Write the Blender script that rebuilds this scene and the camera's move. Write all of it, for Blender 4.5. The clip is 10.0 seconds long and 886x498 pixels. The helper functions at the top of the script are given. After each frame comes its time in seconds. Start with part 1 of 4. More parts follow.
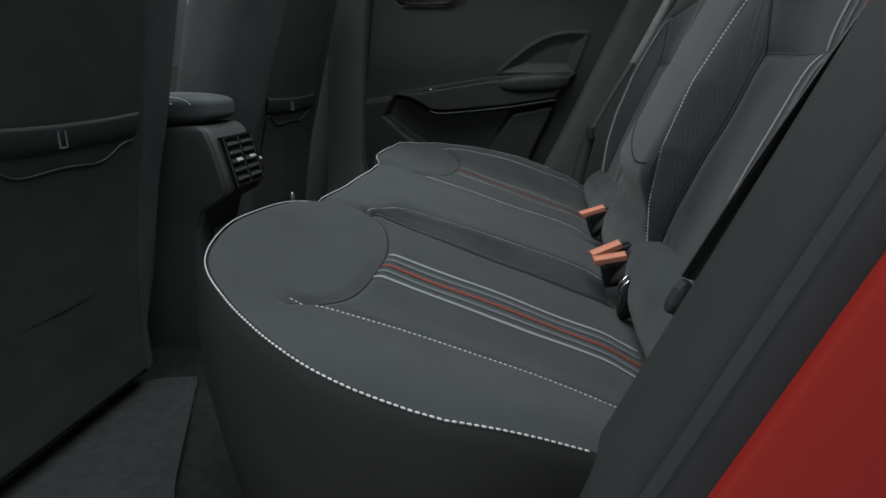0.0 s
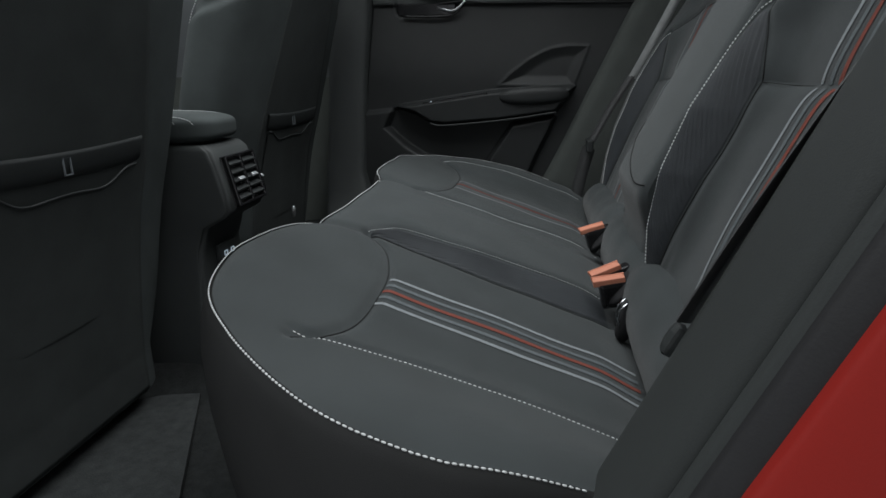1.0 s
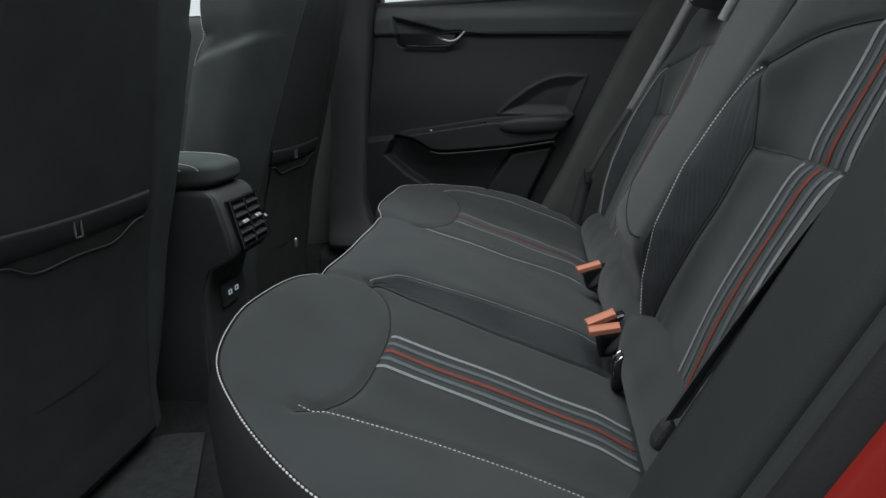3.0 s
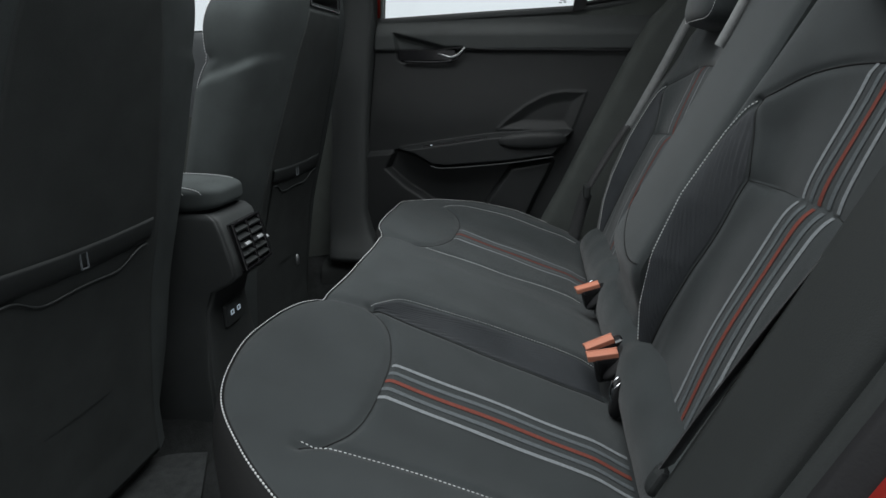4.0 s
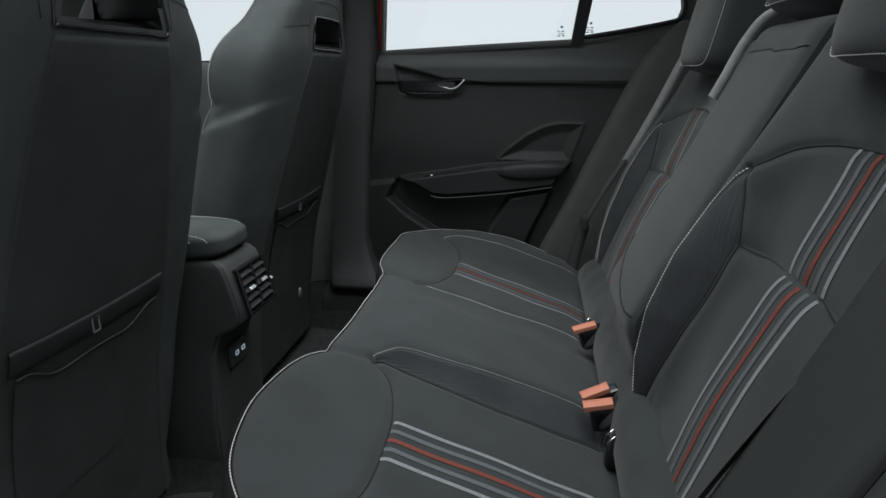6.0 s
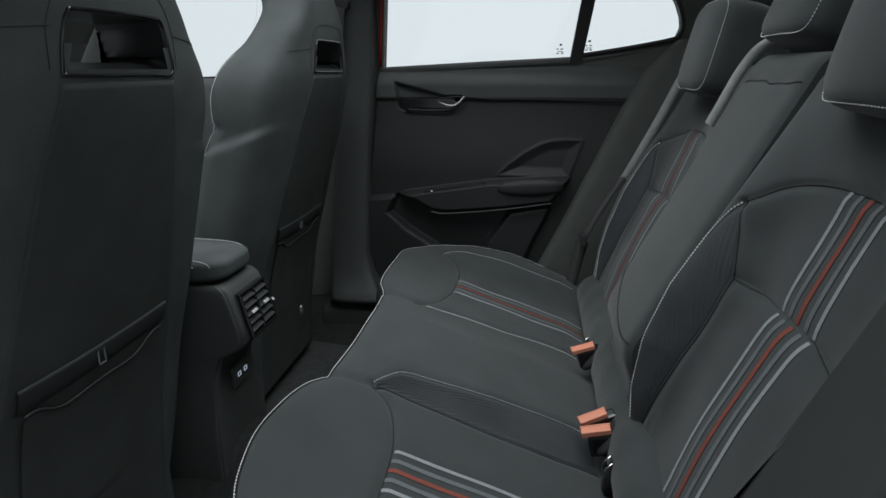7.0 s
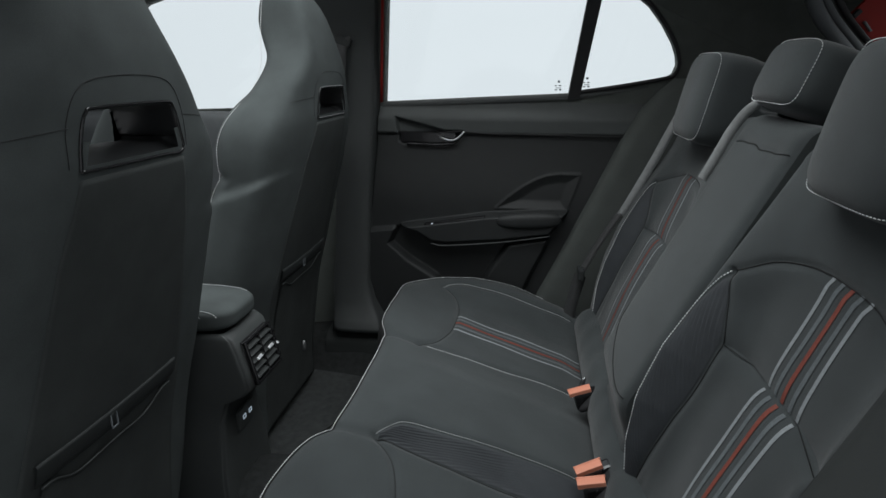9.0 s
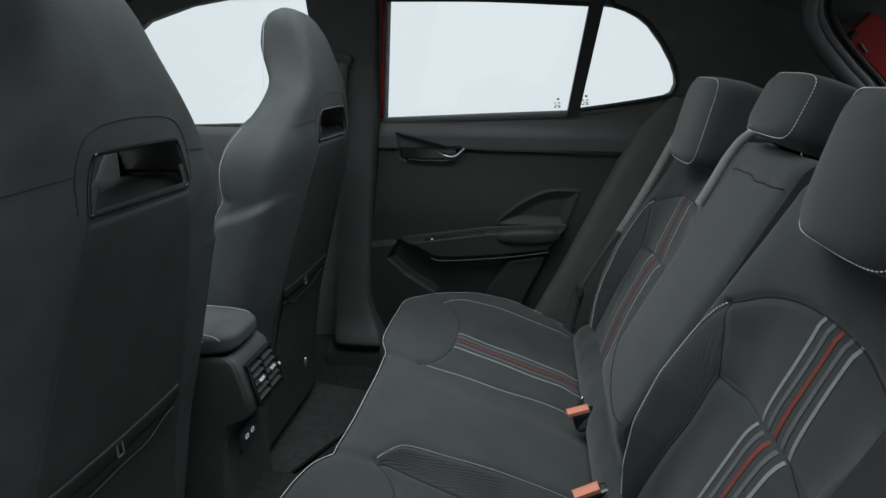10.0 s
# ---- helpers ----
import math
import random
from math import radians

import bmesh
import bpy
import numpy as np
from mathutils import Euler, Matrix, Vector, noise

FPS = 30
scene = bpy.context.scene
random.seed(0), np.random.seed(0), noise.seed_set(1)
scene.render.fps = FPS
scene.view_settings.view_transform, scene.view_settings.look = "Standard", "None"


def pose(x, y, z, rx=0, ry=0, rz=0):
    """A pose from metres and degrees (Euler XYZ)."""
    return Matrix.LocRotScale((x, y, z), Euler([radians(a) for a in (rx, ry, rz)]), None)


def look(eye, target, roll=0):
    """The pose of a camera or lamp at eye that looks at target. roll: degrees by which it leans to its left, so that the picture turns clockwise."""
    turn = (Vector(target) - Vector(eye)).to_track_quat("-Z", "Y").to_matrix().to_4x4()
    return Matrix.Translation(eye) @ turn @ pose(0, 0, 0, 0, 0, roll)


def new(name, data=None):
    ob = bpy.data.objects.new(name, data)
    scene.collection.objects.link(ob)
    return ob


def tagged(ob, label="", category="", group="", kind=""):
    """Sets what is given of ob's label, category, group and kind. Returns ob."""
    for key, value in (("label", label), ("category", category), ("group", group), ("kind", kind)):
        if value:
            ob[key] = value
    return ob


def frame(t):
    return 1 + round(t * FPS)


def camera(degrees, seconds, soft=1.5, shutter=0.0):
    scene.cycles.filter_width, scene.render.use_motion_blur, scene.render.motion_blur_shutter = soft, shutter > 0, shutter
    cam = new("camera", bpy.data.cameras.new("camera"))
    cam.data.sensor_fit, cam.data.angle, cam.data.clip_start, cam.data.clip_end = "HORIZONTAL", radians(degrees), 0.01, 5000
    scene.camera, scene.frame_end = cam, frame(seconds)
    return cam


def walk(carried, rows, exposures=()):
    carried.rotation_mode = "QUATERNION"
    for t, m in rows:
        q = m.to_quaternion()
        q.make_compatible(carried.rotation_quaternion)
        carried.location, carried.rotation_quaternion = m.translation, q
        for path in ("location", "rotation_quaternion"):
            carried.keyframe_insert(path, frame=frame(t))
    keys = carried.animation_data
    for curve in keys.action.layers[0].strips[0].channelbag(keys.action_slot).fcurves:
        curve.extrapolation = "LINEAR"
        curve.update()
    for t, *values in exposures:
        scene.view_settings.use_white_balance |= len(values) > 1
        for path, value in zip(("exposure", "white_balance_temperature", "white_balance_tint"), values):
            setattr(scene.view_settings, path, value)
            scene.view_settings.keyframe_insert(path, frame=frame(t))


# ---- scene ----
cam = camera(73.18, 10.0)
PATH = [
    (0, pose(0.1830, -1.0482, 0.7868, 73.290, 0.139, 8.473)),
    (0.5, pose(0.1829, -1.0479, 0.8020, 73.271, 0.137, 8.485)),
    (1, pose(0.1829, -1.0475, 0.8210, 73.279, 0.137, 8.492)),
    (1.5, pose(0.1830, -1.0470, 0.8394, 73.271, 0.128, 8.497)),
    (2, pose(0.1828, -1.0466, 0.8605, 73.273, 0.136, 8.509)),
    (2.5, pose(0.1830, -1.0462, 0.8811, 73.271, 0.128, 8.507)),
    (4, pose(0.1831, -1.0460, 0.9459, 73.261, 0.091, 8.521)),
    (4.5, pose(0.1832, -1.0459, 0.9669, 73.243, 0.081, 8.524)),
    (5, pose(0.1832, -1.0458, 0.9898, 73.227, 0.076, 8.518)),
    (5.5, pose(0.1830, -1.0459, 1.0130, 73.205, 0.078, 8.528)),
    (7, pose(0.1831, -1.0460, 1.0856, 73.169, 0.089, 8.518)),
    (7.5, pose(0.1832, -1.0460, 1.1093, 73.146, 0.100, 8.506)),
    (8, pose(0.1832, -1.0462, 1.1353, 73.136, 0.089, 8.514)),
    (8.5, pose(0.1832, -1.0467, 1.1619, 73.121, 0.075, 8.519)),
    (9, pose(0.1831, -1.0472, 1.1887, 73.108, 0.060, 8.527)),
    (9.5, pose(0.1831, -1.0475, 1.2143, 73.085, 0.049, 8.531)),
    (10, pose(0.1831, -1.0476, 1.2393, 73.073, 0.045, 8.535)),
]
walk(cam, PATH)
from mathutils.geometry import tessellate_polygon

# ---- world and light: a white studio, soft light from above and through the open door ----
world = bpy.data.worlds.new("studio")
scene.world = world
world.use_nodes = True
wn = world.node_tree.nodes["Background"]
wn.inputs[0].default_value = (0.83, 0.88, 0.925, 1)
wn.inputs[1].default_value = 1.0


def area(name, eye, target, w, h, power, color):
    d = bpy.data.lights.new(name, "AREA")
    d.shape, d.size, d.size_y, d.energy, d.color = "RECTANGLE", w, h, power, color
    ob = new(name, d)
    ob.matrix_world = look(eye, target)
    return ob


area("studio_softbox", (-0.05, -0.2, 3.3), (-0.05, 0.0, 0.6), 4.4, 3.2, 190, (0.97, 0.99, 1.0))

# ---- materials ----


def mat(name, color, rough=0.6, metal=0.0, spec=0.5, var=0.15, scale=30.0, bump=0.15, fine=900.0, sheen=0.0, coat=0.0):
    m = bpy.data.materials.new(name)
    m.use_nodes = True
    nt = m.node_tree
    n, l = nt.nodes, nt.links
    b = n["Principled BSDF"]
    b.inputs["Roughness"].default_value = rough
    b.inputs["Metallic"].default_value = metal
    b.inputs["Specular IOR Level"].default_value = spec
    b.inputs["Sheen Weight"].default_value = sheen
    b.inputs["Sheen Roughness"].default_value = 0.5
    b.inputs["Coat Weight"].default_value = coat
    b.inputs["Coat Roughness"].default_value = 0.05
    tc = n.new("ShaderNodeTexCoord")
    big = n.new("ShaderNodeTexNoise")
    big.inputs["Scale"].default_value = scale
    big.inputs["Detail"].default_value = 4
    small = n.new("ShaderNodeTexNoise")
    small.inputs["Scale"].default_value = fine
    small.inputs["Detail"].default_value = 2
    for t in (big, small):
        l.new(tc.outputs["Object"], t.inputs["Vector"])
    add = n.new("ShaderNodeMath")
    add.operation = "ADD"
    l.new(big.outputs["Fac"], add.inputs[0])
    l.new(small.outputs["Fac"], add.inputs[1])
    ramp = n.new("ShaderNodeMapRange")
    ramp.inputs["From Min"].default_value, ramp.inputs["From Max"].default_value = 0.6, 1.4
    ramp.inputs["To Min"].default_value, ramp.inputs["To Max"].default_value = 1 - var, 1 + var
    l.new(add.outputs[0], ramp.inputs["Value"])
    mul = n.new("ShaderNodeVectorMath")
    mul.operation = "SCALE"
    mul.inputs[0].default_value = color[:3]
    l.new(ramp.outputs[0], mul.inputs["Scale"])
    l.new(mul.outputs[0], b.inputs["Base Color"])
    if bump:
        bp = n.new("ShaderNodeBump")
        bp.inputs["Strength"].default_value = bump
        bp.inputs["Distance"].default_value = 0.002
        l.new(add.outputs[0], bp.inputs["Height"])
        l.new(bp.outputs[0], b.inputs["Normal"])
    return m


FABRIC = mat("charcoal_fabric", (0.0325, 0.0385, 0.0398), 0.85, spec=0.25, var=0.22, scale=14, bump=0.25, fine=1500, sheen=0.15)
FABRIC_SIDE = mat("black_side_fabric", (0.052, 0.0595, 0.0595), 0.92, spec=0.12, var=0.22, scale=16, bump=0.2, fine=1300)
RIB = mat("ribbed_fabric", (0.029, 0.033, 0.037), 0.7, spec=0.35, var=0.15, scale=40, bump=0.15, fine=1200)
PLASTIC = mat("grained_black_plastic", (0.0215, 0.0245, 0.0248), 0.55, spec=0.4, var=0.12, scale=20, bump=0.12, fine=1100)
SOFT = mat("soft_grey_trim", (0.042, 0.0465, 0.0465), 0.62, spec=0.35, var=0.12, scale=12, bump=0.12, fine=900)
DOOR = mat("black_door_plastic", (0.0170, 0.0188, 0.0192), 0.58, spec=0.35, var=0.12, scale=20, bump=0.12, fine=1100)
UPPER_DOOR = mat("soft_upper_door_trim", (0.052, 0.058, 0.0575), 0.6, spec=0.3, var=0.12, scale=14, bump=0.12, fine=900)
TRIM = mat("dark_pillar_trim", (0.0255, 0.0288, 0.0283), 0.7, spec=0.3, var=0.12, scale=10, bump=0.1, fine=800)
SIDE_TRIM = mat("grey_cloth_side_trim", (0.062, 0.069, 0.065), 0.8, spec=0.2, var=0.15, scale=18, bump=0.15, fine=900)
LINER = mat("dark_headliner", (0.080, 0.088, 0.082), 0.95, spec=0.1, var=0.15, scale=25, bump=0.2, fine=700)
CONSOLE = mat("console_plastic", (0.042, 0.0465, 0.0465), 0.6, spec=0.35, var=0.12, scale=20, bump=0.12, fine=1100)
CARPET = mat("carpet", (0.026, 0.028, 0.028), 0.95, spec=0.1, var=0.35, scale=60, bump=0.6, fine=600)
MAT_CARPET = mat("mat_carpet", (0.044, 0.0475, 0.0475), 0.95, spec=0.1, var=0.35, scale=60, bump=0.6, fine=500)
SATIN = mat("satin_black_plastic", (0.020, 0.021, 0.022), 0.3, spec=0.5, var=0.1, scale=20, bump=0.05, fine=900)
# shaded copy of the side fabric for faces turned to the rear
BACK_SHADED = mat("black_shaded_back_cloth", (0.041, 0.0455, 0.045), 0.92, spec=0.12, var=0.22, scale=16, bump=0.2, fine=1300)
GLOSS = mat("gloss_black", (0.010, 0.010, 0.011), 0.16, spec=0.6, var=0.1, scale=20, bump=0.0)
CHROME = mat("satin_chrome", (0.75, 0.76, 0.78), 0.18, metal=1.0, var=0.05, bump=0.0)
BRIGHT = mat("bright_satin_metal", (0.85, 0.86, 0.88), 0.38, metal=1.0, var=0.05, bump=0.0)
RUBBER = mat("rubber_seal", (0.014, 0.014, 0.015), 0.6, spec=0.35, var=0.15, bump=0.1, fine=600)
RED_PAINT = mat("red_car_paint", (0.235, 0.016, 0.012), 0.42, spec=0.12, var=0.05, scale=6, bump=0.0, coat=0.05)
STITCH = mat("white_thread", (0.62, 0.64, 0.64), 0.7, spec=0.3, var=0.15, scale=200, bump=0.0)
STRIPE_WHITE = mat("light_grey_woven_stripe", (0.235, 0.255, 0.265), 0.8, spec=0.2, var=0.3, scale=300, bump=0.3, fine=1500)
STRIPE_GREY = mat("mid_grey_woven_stripe", (0.112, 0.126, 0.133), 0.8, spec=0.2, var=0.3, scale=300, bump=0.3, fine=1500)
STRIPE_RED = mat("red_woven_stripe", (0.185, 0.054, 0.040), 0.8, spec=0.2, var=0.3, scale=300, bump=0.3, fine=1500)
ORANGE = mat("orange_release_button", (0.60, 0.235, 0.15), 0.45, spec=0.4, var=0.05, bump=0.0)
WEB = mat("seat_belt_webbing", (0.040, 0.041, 0.042), 0.36, spec=0.7, var=0.2, scale=100, bump=0.3, fine=1500)
# lit copy of the dark webbing: its sheen is put into the colour
WEB_SHEEN = mat("seat_belt_webbing_sheen", (0.19, 0.20, 0.20), 0.35, spec=0.6, var=0.2, scale=100, bump=0.3, fine=1500)
BADGE = mat("dull_badge_metal", (0.13, 0.145, 0.155), 0.5, var=0.05, bump=0.0)
PRINT = mat("faint_grey_print", (0.30, 0.34, 0.38), 0.6, var=0.05, bump=0.0)
SYMBOL = mat("white_symbol", (0.60, 0.66, 0.72), 0.5, var=0.05, bump=0.0)
SYMBOL.node_tree.nodes["Principled BSDF"].inputs["Emission Color"].default_value = (0.7, 0.85, 1.0, 1)
SYMBOL.node_tree.nodes["Principled BSDF"].inputs["Emission Strength"].default_value = 0.2
SHAPER_GREY = mat("grey_light_shaping_wall", (0.45, 0.45, 0.455), 0.8, spec=0.2, var=0.1, scale=2, bump=0.0)
SKIRT = mat("black_cushion_side", (0.0135, 0.0140, 0.0140), 0.75, spec=0.25, var=0.2, scale=16, bump=0.2, fine=1300)
STUDIO = mat("white_studio_floor", (0.35, 0.35, 0.35), 0.6, spec=0.3, var=0.06, scale=1.5, bump=0.0)
LIGHT_TRIM = mat("pale_dash_trim", (0.10, 0.11, 0.115), 0.5, var=0.1, bump=0.1)


def glass_material():
    m = bpy.data.materials.new("clear_window_glass")
    m.use_nodes = True
    n, l = m.node_tree.nodes, m.node_tree.links
    out = n["Material Output"]
    n.remove(n["Principled BSDF"])
    tr = n.new("ShaderNodeBsdfTransparent")
    tr.inputs[0].default_value = (0.95, 0.97, 0.97, 1)
    gl = n.new("ShaderNodeBsdfGlossy")
    gl.inputs["Roughness"].default_value = 0.02
    fr = n.new("ShaderNodeFresnel")
    fr.inputs["IOR"].default_value = 1.45
    mx = n.new("ShaderNodeMixShader")
    l.new(fr.outputs[0], mx.inputs[0])
    l.new(tr.outputs[0], mx.inputs[1])
    l.new(gl.outputs[0], mx.inputs[2])
    l.new(mx.outputs[0], out.inputs[0])
    return m


GLASS = glass_material()

# ---- mesh helpers ----


def thing(name, label, category, group="", kind="", at=(0, 0, 0)):
    ob = new(name)
    ob.location = at
    ob.empty_display_size = 0.05
    return tagged(ob, label, category, group, kind)


def link(name, me, material, parent=None, label="", smooth=True):
    me.materials.append(material)
    if smooth:
        me.shade_smooth()
    ob = new(name, me)
    if parent is not None:
        ob.parent = parent
        base = parent.location if parent.parent is None else Vector((0, 0, 0))
        ob.matrix_parent_inverse = Matrix.Translation(-base)
    if label:
        ob["label"] = label
    return ob


def raw(name, verts, faces, material, parent=None, label="", smooth=True):
    me = bpy.data.meshes.new(name)
    me.from_pydata([tuple(map(float, v)) for v in verts], [], [tuple(map(int, f)) for f in faces])
    me.validate()
    return link(name, me, material, parent, label, smooth)


def part(name, bm, material, parent, label="", smooth=False):
    me = bpy.data.meshes.new(name)
    bm.to_mesh(me)
    bm.free()
    return link(name, me, material, parent, label, smooth)


def sm(a, b, x):
    t = np.clip((x - a) / (b - a), 0, 1)
    return t * t * (3 - 2 * t)


def spline(pts, n=12):
    """Catmull-Rom through the points."""
    p = np.array(pts, float)
    q = np.vstack([2 * p[0] - p[1], p, 2 * p[-1] - p[-2]])
    out = []
    for i in range(1, len(q) - 2):
        for t in np.arange(n) / n:
            a, b, c, d = q[i - 1], q[i], q[i + 1], q[i + 2]
            out.append(0.5 * (2 * b + (c - a) * t + (2 * a - 5 * b + 4 * c - d) * t * t + (3 * b - a - 3 * c + d) * t ** 3))
    out.append(p[-1])
    return np.array(out)


def dist(u, v, poly):
    """Distance of every (u, v) from a polyline."""
    best = np.full(np.shape(u), 9.0)
    for (a, b), (c, d) in zip(poly[:-1], poly[1:]):
        l2 = (c - a) ** 2 + (d - b) ** 2 + 1e-12
        t = np.clip(((u - a) * (c - a) + (v - b) * (d - b)) / l2, 0, 1)
        best = np.minimum(best, np.hypot(u - a - t * (c - a), v - b - t * (d - b)))
    return best


def inside(u, v, poly):
    """Signed distance, positive inside a closed polygon."""
    poly = np.array(poly, float)
    closed = np.vstack([poly, poly[:1]])
    d = dist(u, v, closed)
    odd = np.zeros(np.shape(u), bool)
    for (a, b), (c, e) in zip(closed[:-1], closed[1:]):
        odd ^= ((b > v) != (e > v)) & (u < (c - a) * (v - b) / (e - b + 1e-12) + a)
    return np.where(odd, d, -d)


def sheet(name, grid, material, parent=None, label="", flip=False):
    """A surface from an array of rows x columns x 3."""
    r, c = grid.shape[:2]
    i = np.arange(r * c).reshape(r, c)
    f = np.stack([i[:-1, :-1], i[:-1, 1:], i[1:, 1:], i[1:, :-1]], -1).reshape(-1, 4)
    return raw(name, grid.reshape(-1, 3), f[:, ::-1] if flip else f, material, parent, label)


def skirted(grid, steps):
    """Carries a grid on past its border, by the steps given, so that it has depth."""
    k = len(steps)
    g = np.pad(grid, ((k, k), (k, k), (0, 0)), mode="edge")
    i, j = np.indices(g.shape[:2])
    d = np.maximum.reduce([k - i, i - (g.shape[0] - 1 - k), k - j, j - (g.shape[1] - 1 - k), 0 * i])
    return g + np.vstack([[0, 0, 0], np.cumsum(np.array(steps, float), 0)])[d]


def tube(name, path, radius, material, parent=None, label="", sides=8, flat=1.0):
    """A round cord along a path; flat squeezes it."""
    p = np.array(path, float)
    t = np.gradient(p, axis=0)
    t /= np.linalg.norm(t, axis=1)[:, None] + 1e-12
    up = np.array([0.13, 0.21, 0.97])
    s = np.cross(t, up)
    s /= np.linalg.norm(s, axis=1)[:, None]
    u = np.cross(s, t)
    a = np.linspace(0, 2 * np.pi, sides, endpoint=False)
    v = p[:, None] + radius * (np.cos(a)[None, :, None] * s[:, None] + flat * np.sin(a)[None, :, None] * u[:, None])
    n = len(p)
    f = [(i * sides + j, i * sides + (j + 1) % sides, (i + 1) * sides + (j + 1) % sides, (i + 1) * sides + j) for i in range(n - 1) for j in range(sides)]
    f += [tuple(range(sides))[::-1], tuple((n - 1) * sides + j for j in range(sides))]
    return raw(name, v.reshape(-1, 3), f, material, parent, label)


def stitches(name, path, normals, parent, pitch=0.0052, length=0.0036, r=0.0008, label="row of white stitches", lift=0.0007):
    """Short raised threads along a path on a surface."""
    p = np.array(path, float)
    seg = np.linalg.norm(np.diff(p, axis=0), axis=1)
    s = np.concatenate([[0], np.cumsum(seg)])
    k = np.arange(pitch / 2, s[-1], pitch)
    c = np.stack([np.interp(k, s, p[:, i]) for i in range(3)], 1)
    c2 = np.stack([np.interp(k + 1e-3, s, p[:, i]) for i in range(3)], 1)
    nn = np.stack([np.interp(k, s, np.array(normals)[:, i]) for i in range(3)], 1)
    t = c2 - c
    t[-1] = t[-2]
    t /= np.linalg.norm(t, axis=1)[:, None] + 1e-12
    b = np.cross(nn, t)
    verts, faces = [], []
    ring = [(-0.5, 0.35), (-0.25, 1.0), (0.25, 1.0), (0.5, 0.35)]
    for q, (ci, ti, bi, ni) in enumerate(zip(c, t, b, nn)):
        o = q * 16
        for along, w in ring:
            for x, y in ((-1, 0), (0, 1.1), (1, 0), (0, -0.6)):
                verts.append(ci + ti * along * length + bi * x * r * w + ni * (y * r * w + lift))
        for a in range(3):
            for e in range(4):
                faces.append((o + a * 4 + e, o + a * 4 + (e + 1) % 4, o + a * 4 + 4 + (e + 1) % 4, o + a * 4 + 4 + e))
        faces.append((o + 3, o + 2, o + 1, o))
        faces.append((o + 12, o + 13, o + 14, o + 15))
    return raw(name, verts, faces, STITCH, parent, label)


def normals_of(fn, u, v, flip=1.0):
    e = 0.004
    a = fn(u + e, v) - fn(u - e, v)
    b = fn(u, v + e) - fn(u, v - e)
    n = np.cross(a, b) * flip
    return n / (np.linalg.norm(n, axis=-1)[..., None] + 1e-12)


def box(bm, c, s, bevel=0.0, turn=None):
    m = Matrix.Translation(c) @ (turn.to_4x4() if turn else Matrix.Identity(4)) @ Matrix.Diagonal((*s, 1))
    g = bmesh.ops.create_cube(bm, size=1, matrix=m)
    if bevel:
        ed = list({e for v in g["verts"] for e in v.link_edges})
        bmesh.ops.bevel(bm, geom=ed, offset=bevel, segments=2, profile=0.6, affect="EDGES")


def boxed(name, c, s, material, parent=None, label="", bevel=0.003, turn=None):
    bm = bmesh.new()
    box(bm, c, s, bevel, turn)
    return part(name, bm, material, parent, label)


def holed(name, outer, holes, place, thick, material, parent=None, label=""):
    """A flat panel with openings through it: outlines in 2D, place(u, v) gives the 3D point, thick the way it is pushed out."""
    loops = [[Vector((a, b, 0)) for a, b in l] for l in (outer, *holes)]
    flat = [v for l in loops for v in l]
    tris = tessellate_polygon(loops)
    pts = [np.array(place(v.x, v.y), float) for v in flat]
    n = len(pts)
    verts = pts + [p + np.array(thick) for p in pts]
    faces = [tuple(t) for t in tris] + [tuple(i + n for i in t[::-1]) for t in tris]
    o = 0
    for l in loops:
        m = len(l)
        faces += [(o + i, o + (i + 1) % m, o + (i + 1) % m + n, o + i + n) for i in range(m)]
        o += m
    ob = raw(name, verts, faces, material, parent, label, smooth=False)
    bm = bmesh.new()
    bm.from_mesh(ob.data)
    bmesh.ops.recalc_face_normals(bm, faces=bm.faces)
    bm.to_mesh(ob.data)
    bm.free()
    return ob


def pillow(a, b, c, n=3.2, res=28):
    """A rounded block (superellipsoid) of half sizes a, b, c: vertices and faces."""
    bm = bmesh.new()
    bmesh.ops.create_cube(bm, size=2)
    bmesh.ops.subdivide_edges(bm, edges=bm.edges[:], cuts=res, use_grid_fill=True)
    for v in bm.verts:
        p = v.co
        k = (abs(p.x) ** n + abs(p.y) ** n + abs(p.z) ** n) ** (-1 / n)
        v.co = (p.x * k * a, p.y * k * b, p.z * k * c)
    return bm

# ---- setting: studio floor, car floor, roof, sides ----
G = 9.0
tagged(raw("ground", [(-G, -G, 0), (G, -G, 0), (G, G, 0), (-G, G, 0)], [(0, 1, 2, 3)], STUDIO), "pale grey studio floor under the car", "floor", kind="structure")

# unseen wall added behind the camera to cut and bounce doorway light
boxed("wall_light_shaper", (0, -3.4, 2.2), (14, 0.1, 4.4), SHAPER_GREY, None, "", 0.0)["kind"] = "structure"


def car_floor():
    xs, ys = np.linspace(-1.5, 0.45, 60), np.linspace(-0.72, 0.76, 60)
    X, Y = np.meshgrid(xs, ys)
    Z = 0.235 + 0.11 * np.exp(-(Y / 0.11) ** 4) + 0.10 * sm(-0.02, 0.12, X) + 0.12 * sm(0.60, 0.70, np.abs(Y)) + 0.006 * np.sin(X * 31) * np.sin(Y * 23)
    g = np.stack([X, Y, Z], -1)
    return tagged(sheet("floor", skirted(g, [(0, 0, -0.05)]), CARPET), "black carpeted car floor with a centre tunnel", "floor", kind="structure")


car_floor()

# the sides lean in towards the roof
SIDE_Y = 0.78


def lean(z):
    return SIDE_Y - 0.2 * (z - 1.1) if z > 1.1 else SIDE_Y


